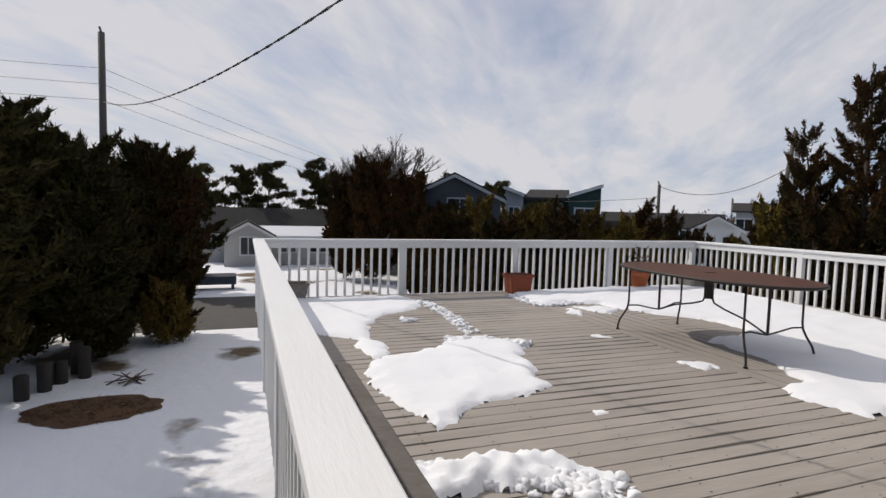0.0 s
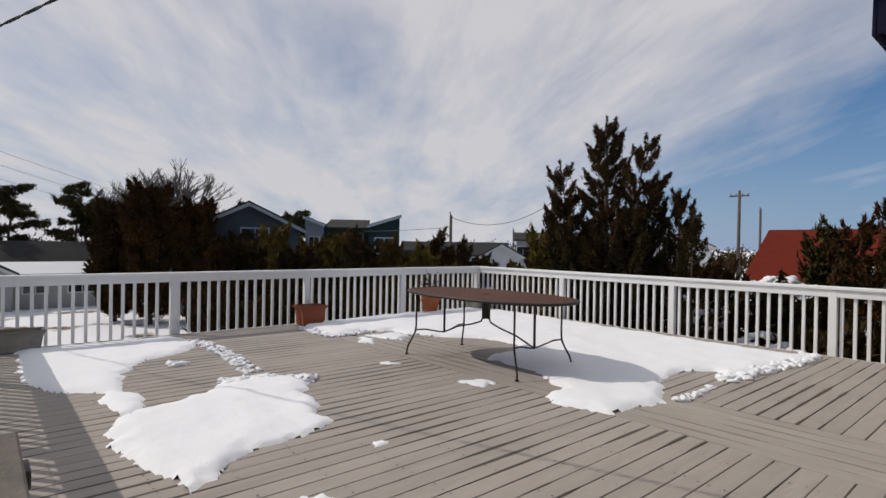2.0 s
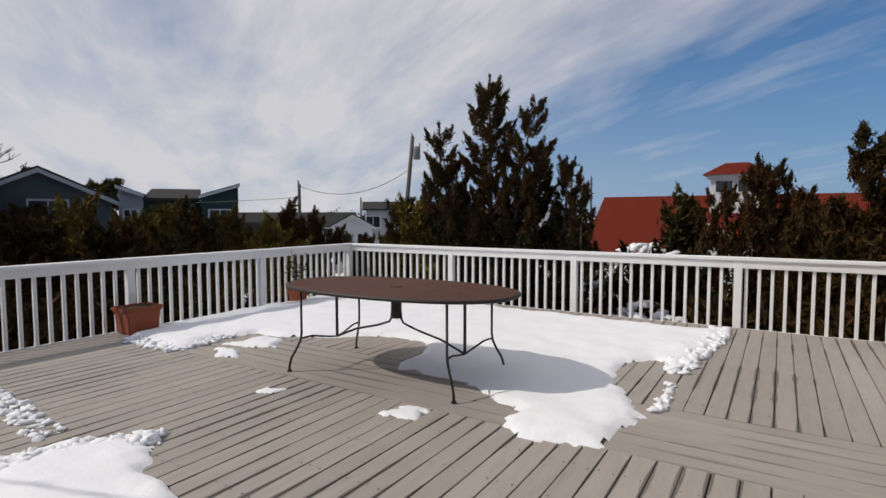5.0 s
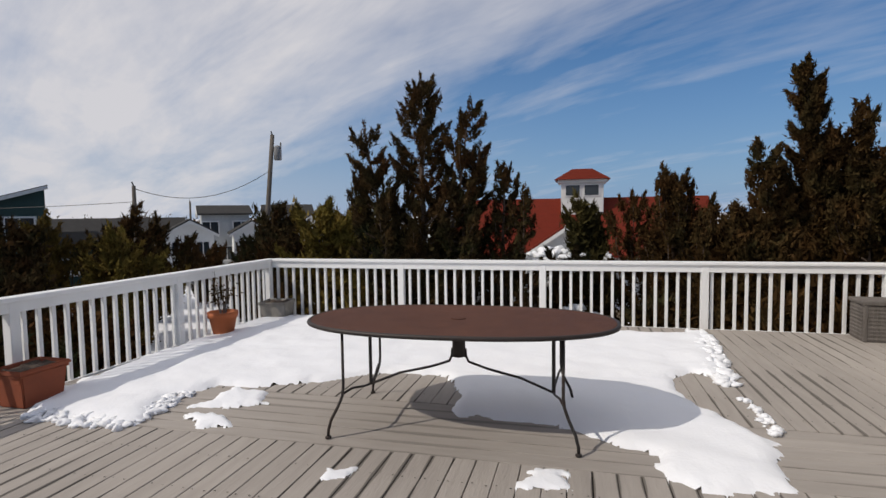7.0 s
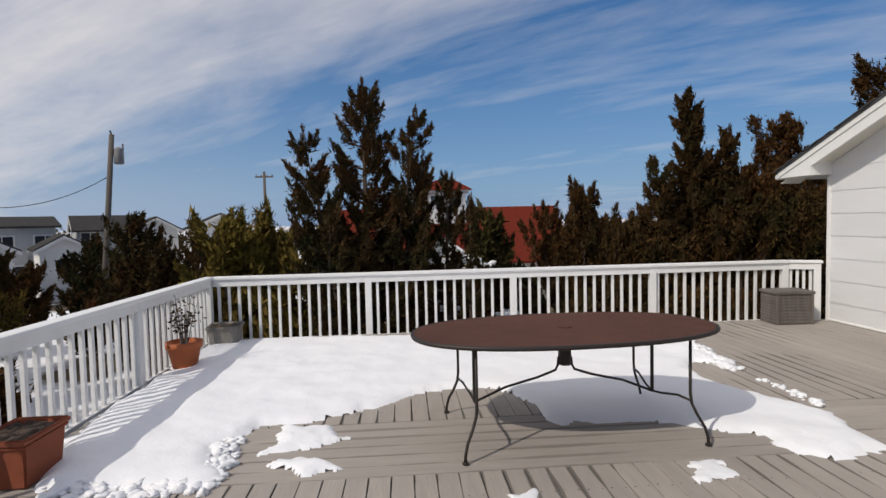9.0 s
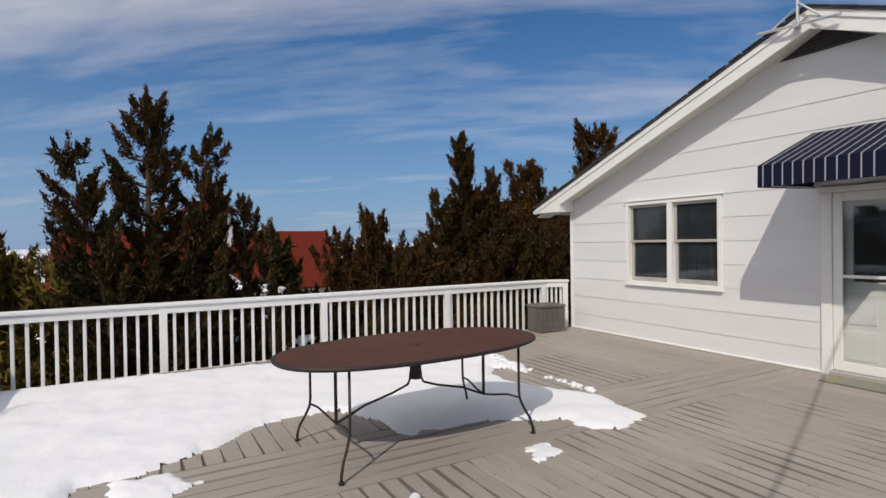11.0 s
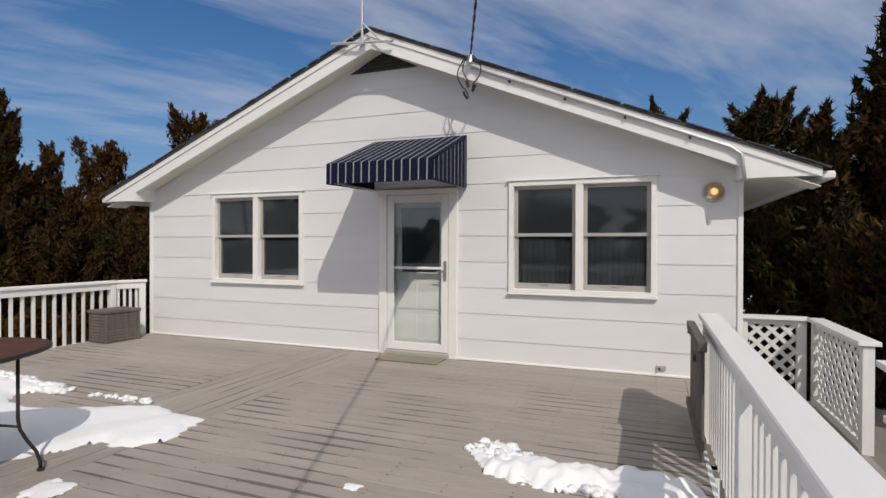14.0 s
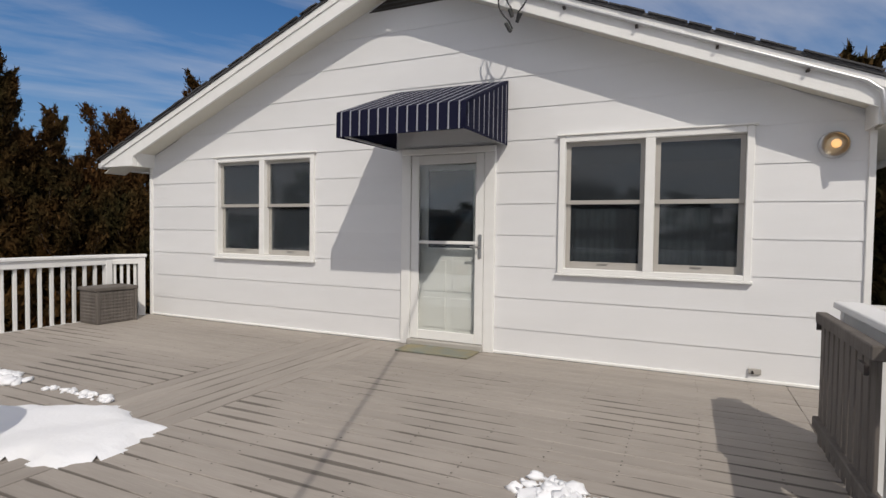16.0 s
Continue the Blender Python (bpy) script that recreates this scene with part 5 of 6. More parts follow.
SH = [((13.0, 8.6), 3.7, 1.7, M_OLIVE), ((12.7, 6.1), 2.9, 1.3, M_CEDAR), ((12.6, 4.4), 3.0, 1.3, M_CEDAR), ((15.6, 10.6), 3.9, 1.8, M_OLIVE), ((17.0, 13.6), 3.3, 1.8, M_CEDAR), ((11.2, 3.2), 2.4, 1.0, M_CEDAR), ((11.0, 1.4), 2.6, 1.1, M_RUST),
      ((14.0, 17.0), 3.5, 1.7, M_OLIVE), ((16.5, 19.5), 3.2, 1.9, M_RUST), ((11.5, 17.5), 3.7, 1.7, M_CEDAR), ((9.5, 20.5), 4.2, 1.8, M_OLIVE), ((12.8, 21.5), 4.1, 2.0, M_OLIVE), ((20.0, 17.0), 2.3, 1.7, M_CEDAR), ((19.5, 21.0), 3.6, 1.9, M_RUST), ((10.5, 9.9), 2.3, 0.9, M_RUST), ((22.5, 12.5), 3.4, 1.8, M_CEDAR), ((19.0, 8.2), 3.2, 1.6, M_CEDAR), ((15.5, 4.3), 4.2, 1.0, M_PINE),
      ((11.0, 24.5), 3.4, 1.7, M_CEDAR), ((15.2, 24.6), 4.1, 1.8, M_CEDAR), ((17.4, 24.0), 3.9, 1.7, M_OLIVE), ((23.5, 21.5), 2.3, 1.9, M_RUST), ((26.0, 20.0), 3.4, 1.7, M_CEDAR), ((22.0, 24.5), 3.4, 1.8, M_RUST), ((27.5, 16.0), 3.6, 1.9, M_CEDAR), ((18.6, 14.9), 4.4, 1.3, M_CEDAR), ((13.0, 10.3), 4.1, 1.5, M_OLIVE), ((13.9, 9.7), 4.2, 1.5, M_OLIVE), ((15.6, 18.4), 3.9, 1.6, M_RUST), ((19.0, -0.5), 3.6, 1.9, M_RUST), ((16.5, 0.8), 3.4, 1.6, M_RUST),
      ((5.3, 12.4), 2.3, 1.2, M_RUST), ((6.8, 12.1), 2.4, 1.2, M_CEDAR), ((8.3, 12.3), 2.4, 1.2, M_RUST), ((7.5, 14.6), 2.8, 1.3, M_CEDAR), ((5.9, 15.0), 2.7, 1.3, M_RUST), ((9.2, 14.6), 2.8, 1.3, M_CEDAR)]
for k, ((x, y), h, s, m) in enumerate(SH):
    tree("shrub", {M_OLIVE.name: "olive brown evergreen shrub in the snowy yard", M_RUST.name: "rust brown evergreen shrub in the snowy yard", M_CEDAR.name: "dark green evergreen shrub in the snowy yard", M_PINE.name: "loose green pine shrub in the snowy yard"}[m.name],
         (x, y, G), h, s, 40 + k, m, limbs=22, start=0.03, rise=0.7, per=18, leaf=0.19, leaders=2, bulge=0.4, top=0.35, category="shrub", group="yard shrubs", dens=7)
def settled_snow(label, x, y, z, r, count, seed):
    """Broken snow caught on the top and sides of a bush."""
    rng = random.Random(seed)
    bm = bmesh.new()
    for k in range(count):
        a, u = rng.uniform(0, 6.28), math.sqrt(rng.random())
        clump(bm, x + r * u * math.cos(a), y + r * u * math.sin(a), z - 0.9 * u * u * rng.uniform(0.3, 1), rng.uniform(0.04, 0.12), rng)
    return tagged(link("bush_snow", bm, M_SNOW, None, "", True), label, "snow", "snow on the bushes", "stuff")


settled_snow("broken snow caught on the bush beyond the railing", 12.7, 6.1, 0.35, 0.75, 90, 51)
settled_snow("broken snow caught on low twigs", 12.0, 4.5, -0.2, 0.7, 45, 52)
settled_snow("broken snow caught on the low bush", 14.8, 5.0, 0.75, 0.8, 70, 53)
# brown cedars beyond the far railing
for k, (x, y, h, s, m) in enumerate(((7.1, 29.0, 6.2, 2.3, M_RUST), (9.1, 28.6, 5.5, 2.0, M_RUST), (11.2, 28.4, 3.9, 1.6, M_CEDAR), (6.0, 31.0, 5.4, 1.8, M_RUST), (7.2, 18.2, 3.4, 1.6, M_RUST), (9.2, 17.6, 3.2, 1.5, M_CEDAR))):
    tree("cedar_tree", "dense cedar past the far railing, foliage browned by winter", (x, y, G), h, s, 60 + k, m, limbs=60, start=0.04, rise=0.6, per=30, leaf=0.2, bulge=0.45, top=0.45, dens=11)
# black pines and cedars left of the deck
tree("black_pine", "dense dark evergreen shading the snowy yard", (-4.3, 12.9, G), 5.4, 2.5, 95, M_PINE, limbs=56, start=0.12, rise=0.35, per=19, leaf=0.22, leaders=2, bulge=0.4, top=0.45, flat=0.4, dens=8)
for k, (x, y, h, s, m) in enumerate(((-4.6, 15.6, 6.2, 2.5, M_PINE), (-7.0, 14.0, 6.0, 2.4, M_CEDAR), (-3.6, 18.6, 5.6, 2.2, M_PINE), (-2.1, 19.0, 5.5, 1.8, M_PINE), (-2.9, 16.2, 4.9, 1.7, M_PINE), (-5.6, 18.4, 6.2, 2.3, M_CEDAR), (-2.2, 27.6, 5.4, 1.9, M_PINE), (-1.5, 18.7, 5.3, 1.6, M_CEDAR), (-9.5, 18.0, 6.8, 2.6, M_CEDAR), (-7.6, 27.5, 6.6, 2.4, M_PINE))):
    tree("black_pine", "dense dark evergreen shading the snowy yard", (x, y, G), h, s, 80 + k, m, limbs=52, start=0.06, rise=0.35, per=24, leaf=0.2, leaders=2, bulge=0.4, top=0.45, flat=0.4, dens=8)
tree("shrub", "small olive shrub at the drive edge", (-1.35, 17.6, G), 1.5, 1.0, 99, M_OLIVE, limbs=26, start=0.05, rise=0.5, per=21, leaf=0.13, bulge=0.4, top=0.5, category="shrub", group="yard shrubs")
for k, (x, y, h, s) in enumerate(((-2.3, 0.9, 3.6, 1.5), (-3.2, 2.6, 3.4, 1.6), (-1.7, -2.6, 4.2, 1.6), (-4.2, 0.4, 4.6, 1.9), (-3.4, -2.2, 5.4, 2.0))):
    tree("cedar_tree", "low dark cedar crowding the stair side", (x, y, G), h, s, 220 + k, M_CEDAR, limbs=40, start=0.03, rise=0.6, per=30, leaf=0.17, bulge=0.35, top=0.4, dens=9)
# tall evergreens past the stair side of the house
for k, (x, y, h, s, m) in enumerate(((-3.0, -5.6, 8.4, 1.6, M_CEDAR), (-1.5, -5.2, 6.1, 1.5, M_CEDAR), (-3.9, -7.6, 8.0, 1.8, M_CEDAR), (-3.6, -4.0, 6.2, 2.2, M_CEDAR), (-5.5, -1.5, 6.5, 2.3, M_PINE), (-1.2, -9.2, 7.6, 2.2, M_CEDAR), (-2.6, -1.0, 4.9, 1.8, M_CEDAR), (1.2, -11.5, 8.0, 2.4, M_CEDAR), (-6.0, -6.5, 7.5, 2.5, M_CEDAR))):
    tree("cedar_tree", "dark shaded cedar beside the house", (x, y, G), h, s, 120 + k, m, limbs=46, start=0.05, rise=0.6, per=34, leaf=0.22, bulge=0.35, top=0.3, dens=9)
for k, (x, y, h) in enumerate(((2.6, 47.5, 7.4), (0.2, 46.5, 6.6), (6.2, 48.0, 7.8), (8.0, 50.0, 7.0), (-2.5, 48.5, 7.0), (17.5, 44.0, 6.8), (20.5, 42.0, 6.2))):
    pine("pine_tree", "flat topped dark pine behind the far shed", (x, y, G), h, 140 + k)
bare_tree((9.4, 37.5, G), 13.5, 3)
bare_tree((14.6, 40.5, G), 10.5, 6)
bare_tree((8.4, 39.0, G), 11.5, 9)

# low far woods that close the skyline
rng = random.Random(31)
tips = []
for k in range(2600):
    a = rng.uniform(0, 2 * math.pi)
    r = rng.uniform(85, 150)
    h = 3.1 + 0.9 * noise.noise((math.cos(a) * 6, math.sin(a) * 6, 2)) + rng.uniform(-0.6, 0.6)
    for j in range(5):
        tips.append((Vector((r * math.cos(a), r * math.sin(a), G + rng.uniform(0, max(h, 1)))), Vector((0, 0, 1))))
woods = tagged(foliage(tips, M_CEDAR, "far_woods", None, 0.5, 18, 77, 0, 0.3, 0.5), "low dark band of distant woods", "woods", kind="stuff")


# ---- houses round about ----
def cottage(name, label, at, turn, lx, ly, h, rise, wall, roof, windows=(), over=0.3, ridge="x", snow_roof=False, trim=None):
    """A small house: four walls, pitched roof of two slabs, framed windows set into the walls' faces."""
    c = thing(name, label, "house", "neighbouring houses", at=at, turn=turn)
    hx, hy = lx / 2, ly / 2
    if ridge == "x":
        part("wall", prism([(-hy, 0), (hy, 0), (hy, h), (0, h + rise), (-hy, h)], "x", -hx, hx), wall, c)
        k = rise / hy
        for s in (-1, 1):
            o = [(0, h + rise + 0.12), (s * (hy + over), h - over * k + 0.12), (s * (hy + over), h - over * k), (0, h + rise)]
            part("roof", prism(o, "x", -hx - over, hx + over), M_SNOW if (snow_roof and s == snow_roof) else roof, c)
            for e in (-hx - over, hx + over - 0.06):
                part("rake_board", prism([(0, h + rise + 0.02), (s * (hy + over), h - over * k + 0.02), (s * (hy + over), h - over * k - 0.16), (0, h + rise - 0.16)], "x", e - 0.02, e + 0.08), trim or M_WHITEH, c)
    else:
        part("wall", prism([(-hx, 0), (hx, 0), (hx, h), (0, h + rise), (-hx, h)], "y", -hy, hy), wall, c)
        k = rise / hx
        for s in (-1, 1):
            o = [(0, h + rise + 0.12), (s * (hx + over), h - over * k + 0.12), (s * (hx + over), h - over * k), (0, h + rise)]
            part("roof", prism(o, "y", -hy - over, hy + over), roof, c)
            for e in (-hy - over, hy + over - 0.06):
                part("rake_board", prism([(0, h + rise + 0.02), (s * (hx + over), h - over * k + 0.02), (s * (hx + over), h - over * k - 0.16), (0, h + rise - 0.16)], "y", e - 0.02, e + 0.08), trim or M_WHITEH, c)
    for face, u, z, w, hh in windows:
        if face in "sn":
            y = -hy if face == "s" else hy
            d = -1 if face == "s" else 1
            f = part("window", box(u - w / 2 - 0.09, min(y, y + d * 0.06), z - 0.09, u + w / 2 + 0.09, max(y, y + d * 0.06), z + hh + 0.09, 0.01), trim or M_WHITEH, c)
            for q in (-1, 1):
                part("pane", box(u + (q - 1) * w / 4 - (0 if q > 0 else 0) + (0.03 if q > 0 else 0), min(y + d * 0.06, y + d * 0.075), z, u + (q + 1) * w / 4 - (0.03 if q < 0 else 0), max(y + d * 0.06, y + d * 0.075), z + hh), M_PANE, f)
        else:
            x = -hx if face == "w" else hx
            d = -1 if face == "w" else 1
            f = part("window", box(min(x, x + d * 0.06), u - w / 2 - 0.09, z - 0.09, max(x, x + d * 0.06), u + w / 2 + 0.09, z + hh + 0.09, 0.01), trim or M_WHITEH, c)
            for q in (-1, 1):
                part("pane", box(min(x + d * 0.06, x + d * 0.075), u + (q - 1) * w / 4 + (0.03 if q > 0 else 0), z, max(x + d * 0.06, x + d * 0.075), u + (q + 1) * w / 4 - (0.03 if q < 0 else 0), z + hh), M_PANE, f)
    return c


M_PANE = material("far_window_glass", (0.02, 0.025, 0.03), 0.12, (0.03, 0.035, 0.04), 4, spec=0.6)
# long shed across the drive, low wing in front with snow on its roof
cottage("shed", "long pale shed with a grey roof", (4.2, 43.5, G), 0, 13.0, 5.0, 2.2, 1.5, M_SHED, M_GREYROOF, [("s", -3, 1.1, 0.9, 0.9), ("s", 0, 1.1, 0.9, 0.9), ("s", 3, 1.1, 0.9, 0.9)])
cottage("shed", "pale shed wing with snow on the roof", (5.0, 40.0, G), 0, 6.6, 2.6, 2.0, 0.5, M_SHED, M_GREYROOF, [("s", -1.6, 0.9, 1.1, 0.8), ("s", 0.6, 0.9, 1.3, 0.8), ("s", 2.3, 0.9, 0.7, 0.8)], snow_roof=-1)
cottage("shed", "pale gabled shed with a white door", (0.9, 39.6, G), 0, 2.9, 3.4, 2.1, 0.8, M_SHED, M_GREYROOF, [("s", 0.0, 0.8, 0.9, 1.1)], ridge="y")
cottage("blue_house", "slate blue shingled house with a balcony door", (13.0, 32.05, G), -22, 5.2, 7.0, 4.75, 1.25, M_BLUEH, M_GREYROOF, [("s", 0.3, 3.4, 1.3, 1.25)], ridge="y", trim=M_PALEH)
cottage("blue_house", "lower grey wing of the shingled house", (10.4, 33.6, G), -22, 2.6, 4.0, 3.7, 0.8, M_GREYH, M_GREYROOF, [("s", 0.2, 2.6, 0.8, 0.8)], ridge="y", trim=M_GREYH)
teal = thing("green_house", "teal house with two shed roofs flanking a grey roof", "house", "neighbouring houses", at=(19.4, 31.0, G), turn=-34)
teal.scale = (1, 1, 1.08)
part("wall", box(-1.7, -2.0, 0.0, 1.0, 2.4, 4.45), M_GREENH, teal)
part("roof", prism([(-2.4, 4.42), (2.4, 5.05), (2.4, 5.2), (-2.4, 4.57)], "x", -1.68, 0.98), M_GREYROOF, teal, "grey shingle slope")
part("porch", box(-0.5, -2.3, 2.6, 0.7, -2.0, 4.3, 0.02), M_GREYH, teal, "shaded porch bay")
for x0, x1, z0, z1, m, nm in ((-2.75, -1.7, 5.05, 4.62, M_PALEH, "pale boarded wing"), (1.0, 2.85, 4.6, 5.2, M_GREENH, "teal clapboard wing")):
    w = part("wing", prism([(x0, 0.0), (x1, 0.0), (x1, z1), (x0, z0)], "y", -2.6, 2.4), m, teal, nm)
    part("roof", prism([(x0 - 0.1, z0 + 0.01), (x1 + 0.1, z1 + 0.01), (x1 + 0.1, z1 + 0.13), (x0 - 0.1, z0 + 0.13)], "y", -2.85, 2.6), M_GREYROOF, w)
    part("rake_board", prism([(x0 - 0.1, z0 - 0.05), (x1 + 0.1, z1 - 0.05), (x1 + 0.1, z1 + 0.1), (x0 - 0.1, z0 + 0.1)], "y", -2.9, -2.86), M_WHITEH, w)
    c, ww = (x0 + x1) / 2, (x1 - x0) * 0.28
    f = part("window", box(c - ww - 0.07, -2.66, 3.1, c + ww + 0.07, -2.602, 4.05, 0.01), M_WHITEH, w)
    for q in (-1, 1):
        part("pane", box(min(c, c + q * ww) + 0.03, -2.675, 3.17, max(c, c + q * ww) - 0.03, -2.662, 3.98), M_PANE, f)
cottage("green_house", "small teal outbuilding behind shrubs", (22.6, 28.8, G), -38, 2.4, 2.6, 2.9, 0.6, M_GREENH, M_GREYROOF, [("s", 0, 1.6, 0.6, 0.7)])
cottage("white_house", "small white gabled cottage with a porch window", (31.6, 29.2, G), -48, 2.7, 3.6, 3.3, 0.75, M_WHITEH, M_GREYROOF, [("s", -0.7, 1.9, 0.7, 0.8), ("s", 0.7, 1.9, 0.7, 0.8)], ridge="y")
cottage("white_house", "small white gabled cottage", (36.3, 27.8, G), -52, 2.4, 3.4, 3.2, 0.7, M_WHITEH, M_GREYROOF, [("s", 0.0, 1.7, 0.8, 0.8)], ridge="y")
cottage("grey_house", "pale two storey house with a low grey roof", (39.4, 32.3, G), -50, 3.4, 5.0, 4.5, 0.6, M_PALEH, M_GREYROOF, [("s", -1.1, 3.0, 1.1, 0.9), ("s", 1.1, 3.0, 1.1, 0.9), ("s", 0, 1.0, 1.2, 1.0)])
cottage("grey_house", "long low dark house on the skyline", (40.0, 44.0, G), -45, 11.0, 5.0, 3.0, 1.2, M_GREYH, M_GREYROOF, [("s", -3.2, 1.8, 1.0, 0.9), ("s", 2.4, 1.8, 1.0, 0.9)])
cottage("grey_house", "low pale house under a wide grey roof", (44.6, 29.6, G), -56, 3.8, 5.0, 4.2, 1.0, M_PALEH, M_GREYROOF, [("s", -1.1, 3.1, 1.1, 0.9), ("s", 1.1, 3.1, 1.1, 0.9)])
cottage("white_house", "white cottage seen past the cedar", (43.0, 20.5, G), -66, 4.0, 4.5, 4.2, 0.9, M_WHITEH, M_GREYROOF, [("s", 0, 2.7, 1.0, 0.8)], ridge="y")
cottage("white_house", "white cottage with a low gable", (44.4, 25.8, G), -60, 2.8, 4.0, 4.2, 0.8, M_WHITEH, M_GREYROOF, [("s", 0, 2.8, 0.8, 0.8)], ridge="y")

# red roofed hall with its cupola
hall = cottage("red_roofed_hall", "white hall with a wide red shingle roof", (31.6, 4.35, G), 90, 11.8, 7.1, 2.4, 2.48, M_WHITEH, M_REDROOF, [("n", -2.6, 1.0, 1.4, 1.0), ("n", 1.8, 1.0, 1.4, 1.0)], over=0.45, trim=M_WHITEH)
cottage("red_roofed_hall", "white gabled porch of the red roofed hall", (26.6, 5.0, G), 0, 3.0, 3.4, 2.4, 1.15, M_WHITEH, M_REDROOF, [("w", 0.0, 1.2, 1.2, 0.9)], snow_roof=-1)
cup = thing("cupola", "white square cupola with a red hipped roof", "cupola", at=(31.4, 4.25, G + 4.58))
cup.scale = (1.12, 1.12, 1.12)
part("wall", box(-0.95, -0.95, -0.6, 0.95, 0.95, 1.05, 0.01), M_WHITEH, cup)
part("cornice", box(-1.1, -1.1, 1.05, 1.1, 1.1, 1.2, 0.01), M_WHITEH, cup)
bm = bmesh.new()
b4 = [bm.verts.new((sx * 1.25, sy * 1.25, 1.2)) for sx, sy in ((-1, -1), (1, -1), (1, 1), (-1, 1))]
t4 = [bm.verts.new((sx * 0.45, sy * 0.45, 1.72)) for sx, sy in ((-1, -1), (1, -1), (1, 1), (-1, 1))]
bm.faces.new(b4[::-1])
bm.faces.new(t4)
for k in range(4):
    bm.faces.new((b4[k], b4[(k + 1) % 4], t4[(k + 1) % 4], t4[k]))
part("roof", bm, M_REDROOF, cup)
for s in (-1, 1):
    f = part("window", box(-0.99, s * 0.42 - 0.36, 0.42, -0.95, s * 0.42 + 0.36, 0.98), M_WHITEH, cup)
    part("pane", box(-1.0, s * 0.42 - 0.31, 0.47, -0.99, s * 0.42 + 0.31, 0.93), M_PANE, f)


# ---- utility poles and wires ----
def pole(label, x, y, top, r=0.13, lean=(0, 0), arm=False, can=False):
    p = thing("utility_pole", label, "utility pole", "utility poles", at=(x - lean[0], y - lean[1], G))
    part("shaft", tube([(0, 0, 0), (lean[0], lean[1], top - G)], [r, r * 0.72], 12), M_POLE, p, "", True)
    if arm:
        part("crossarm", box(lean[0] - 0.08, lean[1] - 0.75, top - G - 0.5, lean[0] + 0.06, lean[1] + 0.75, top - G - 0.38, 0.01), M_POLE, p)
        for k in (-0.65, -0.25, 0.25, 0.65):
            part("insulator", tube([(lean[0], lean[1] + k, top - G - 0.38), (lean[0], lean[1] + k, top - G - 0.24)], 0.04), M_STONE, p)
    else:
        part("top_pin", tube([(lean[0], lean[1], top - G - 0.02), (lean[0] - 0.05, lean[1] + 0.03, top - G + 0.16)], 0.03), M_IRON, p)
    if can:
        part("transformer", lathe([(0.15, 0.0), (0.17, 0.03), (0.17, 0.55), (0.13, 0.6), (0.05, 0.64)], 16), M_GREYH, p, "grey transformer can", True).location = (lean[0] + 0.05, lean[1] - 0.2, top - G - 1.1)
        part("bushing", tube([(lean[0] + 0.1, lean[1] - 0.33, top - G - 0.55), (lean[0] + 0.1, lean[1] - 0.33, top - G - 0.33)], 0.035), M_STONE, p)
    return p


pole("grey wooden utility pole carrying the house cable", POLE0.x, POLE0.y, POLE0.z, 0.12)
pole("leaning utility pole with a transformer can", 22.9, 17.5, 5.2, 0.125, (0.75, -0.35), can=True)
pole("dark utility pole among the shrubs", 19.9, 22.1, 2.95, 0.1)
pole("distant utility pole with a crossarm", 48.0, 18.2, 6.2, 0.15, arm=True)
pole("thin distant utility pole", 42.0, 14.6, 4.2, 0.1)
pole("thin distant utility pole", 45.0, 40.0, 3.2, 0.12)


def wire(label, a, b, sag, r=0.012):
    a = Vector(a)
    w = tagged(link("overhead_wire", tube([q - a for q in sagged(a, b, sag)], r, 5), M_CABLE), label, "wire", "overhead wires")
    w.location = a
    return w


wire("thin dark wire slung between two poles", (19.9, 22.1, 2.85), (22.8, 17.6, 3.65), 0.75, 0.014)
wire("thin dark wire leading off from a pole", (19.9, 22.1, 2.3), (14.0, 52.0, 3.6), 0.7)
for dz in (-1.0, -1.45, -1.9):
    wire("thin overhead wire past the pole", (POLE0.x, POLE0.y, POLE0.z + dz), (-30, 24.0, POLE0.z + dz + 2.6), 0.6, 0.006)
    wire("thin overhead wire past the pole", (POLE0.x, POLE0.y, POLE0.z + dz), (30.0, 52.0, POLE0.z + dz - 3.2), 1.2, 0.006)

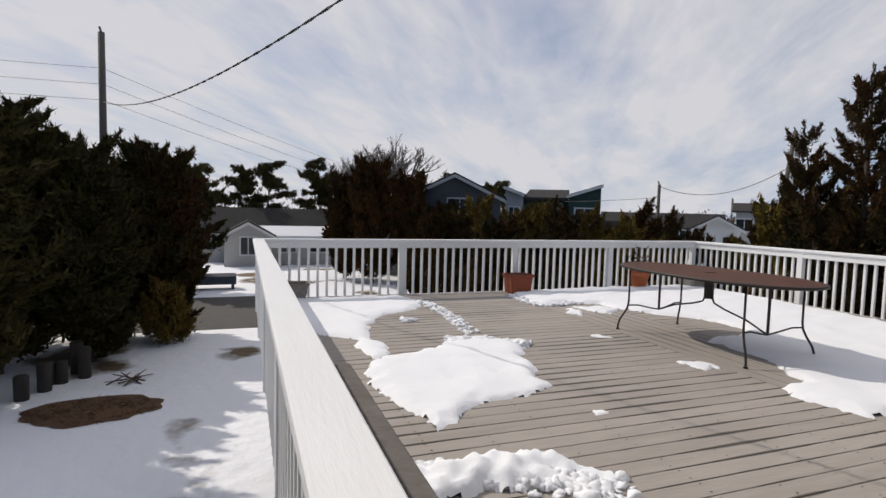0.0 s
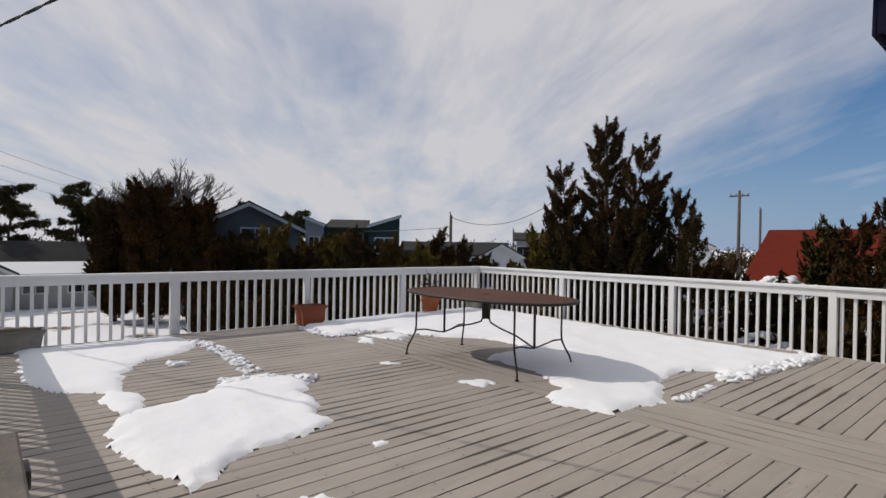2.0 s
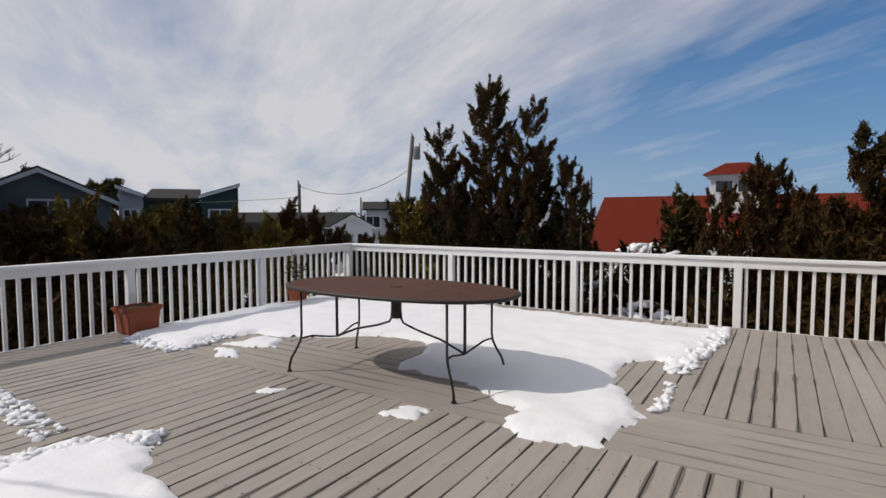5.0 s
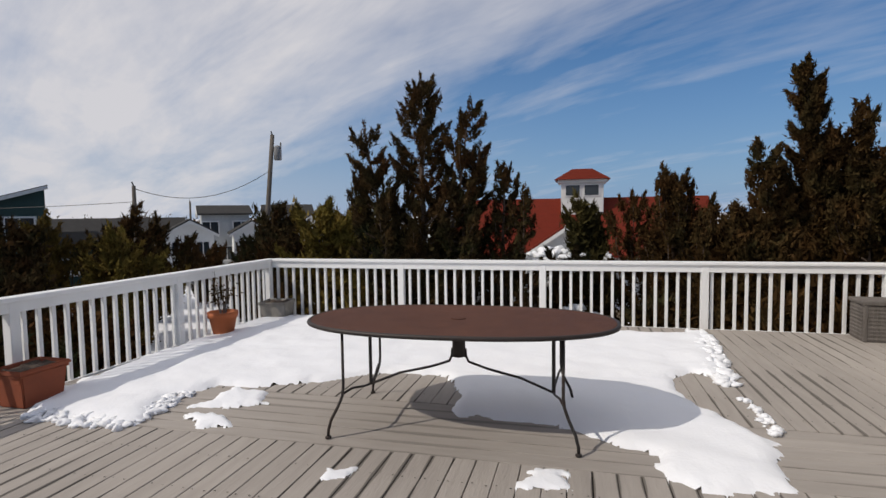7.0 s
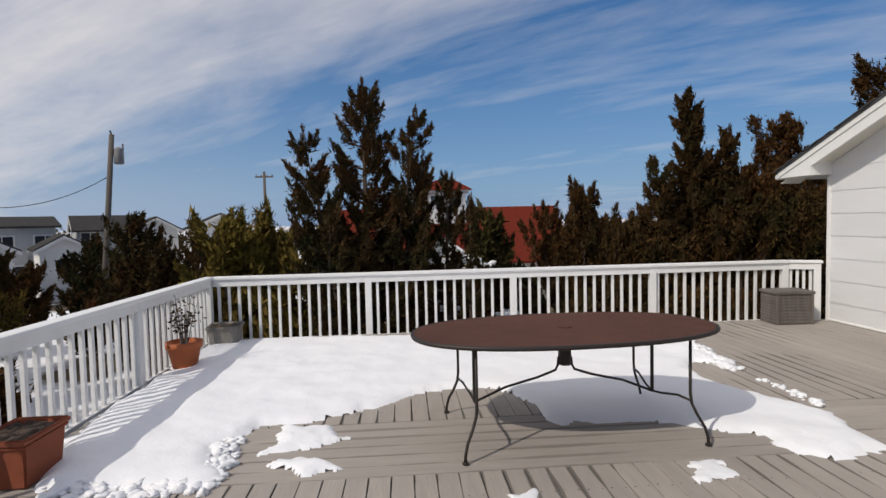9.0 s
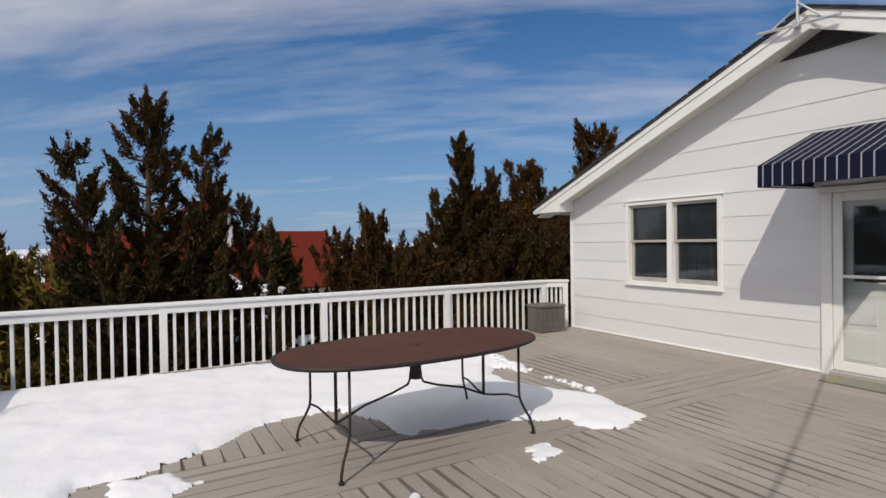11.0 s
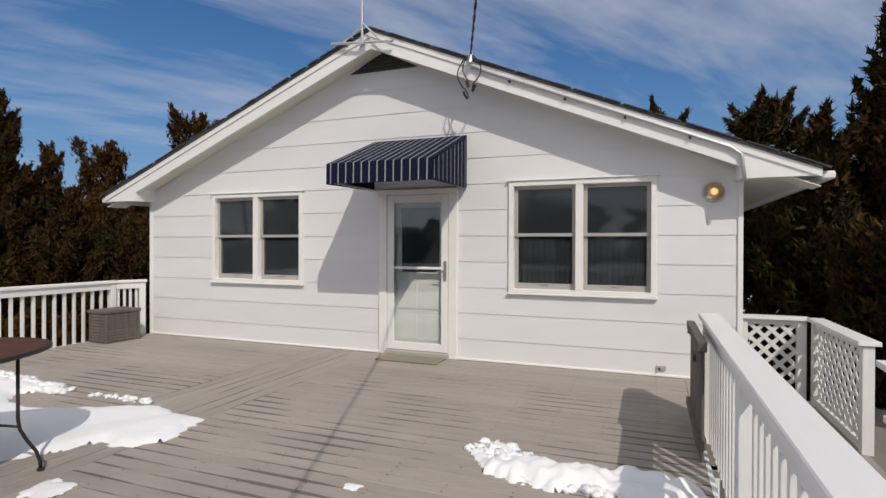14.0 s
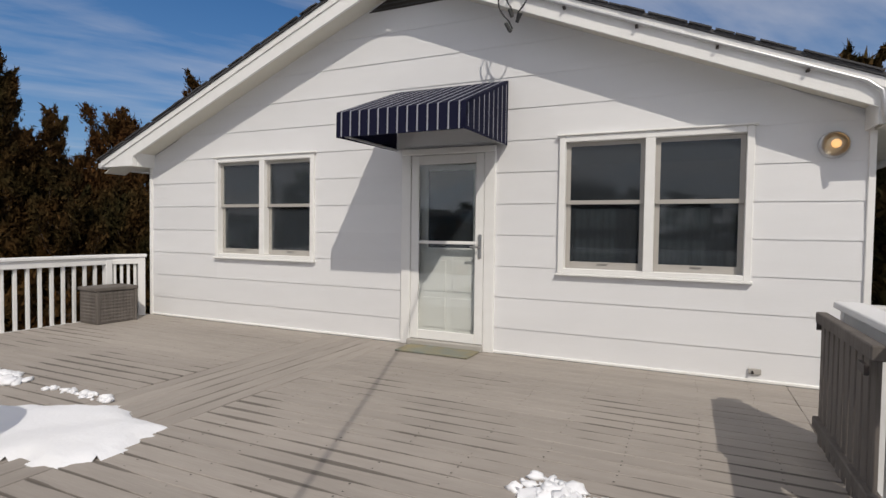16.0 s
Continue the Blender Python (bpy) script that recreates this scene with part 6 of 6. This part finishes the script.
# ---- yard things left of the deck ----
rng = random.Random(8)
for k, (x, y, h) in enumerate(((-3.47, 13.5, 0.5), (-3.23, 14.0, 0.6), (-2.95, 15.2, 0.75), (-2.7, 14.8, 0.7), (-3.07, 14.5, 0.5), (-2.75, 16.6, 0.6), (-2.6, 17.6, 0.65), (-3.3, 14.4, 0.5))):
    b = tagged(link("bollard", lathe([(0.13, 0), (0.135, h * 0.95), (0.12, h), (0.02, h + 0.01)], 14), M_PILE, None, "", True), "round weathered timber pile standing in the snow", "timber pile", "timber piles")
    b.location = (x, y, G)
bm = bmesh.new()
for i in range(150):
    a, r = rng.uniform(0, 6.28), math.sqrt(rng.random())
    x, y = 1.15 * r * math.cos(a), 0.75 * r * math.sin(a)
    for j in range(6):
        d = Vector((rng.uniform(-1, 1), rng.uniform(-1, 1), rng.uniform(0.05, 0.5))) * 0.12
        w = d.orthogonal().normalized() * 0.008
        q = Vector((x + rng.uniform(-0.06, 0.06), y + rng.uniform(-0.06, 0.06), 0.01))
        bm.faces.new([bm.verts.new(v) for v in (q - w, q + w, q + d)])
m = bmesh.ops.create_circle(bm, cap_ends=True, segments=40, radius=1.0, matrix=Matrix.Identity(4))
for v in m["verts"]:
    k = 1 + 0.22 * noise.noise(v.co * 2.5)
    v.co = Vector((v.co.x * 1.2 * k, v.co.y * 0.78 * k, 0.012))
bed = tagged(link("dead_grass", bm, M_STRAW), "patch of flattened brown grass in the snow", "grass", kind="stuff")
bed.location = (-2.05, 12.5, G)
bench = thing("covered_bench", "low bench under a dark tarp in the snow", "bench", at=(-0.9, 28.2, G), turn=4)
part("cover", prism([(-0.45, 0.25), (-0.4, 0.62), (0.0, 0.74), (0.42, 0.6), (0.45, 0.25)], "x", -1.3, 1.2), M_TARP, bench)
for x in (-1.1, 1.0):
    part("leg", box(x, -0.3, 0.0, x + 0.12, 0.3, 0.3, 0.01), M_GREYWOOD, bench)
post = thing("sign_post", "thin white marker post by the drive", "post", at=(-2.35, 18.6, G))
part("rod", tube([(0, 0, 0), (0.02, 0, 2.2)], 0.025), M_WHITEH, post)
log = thing("branch_pile", "small heap of dark branches lying on snow", "branches", at=(-1.75, 14.2, G))
for k in range(9):
    a = rng.uniform(0, 3.14)
    d = Vector((math.cos(a), math.sin(a), rng.uniform(-0.1, 0.25))) * rng.uniform(0.2, 0.4)
    o = Vector((rng.uniform(-0.2, 0.2), rng.uniform(-0.15, 0.15), 0.07))
    part("stick", tube([o - d, o + d], [0.02, 0.01], 6), M_BARK, log)
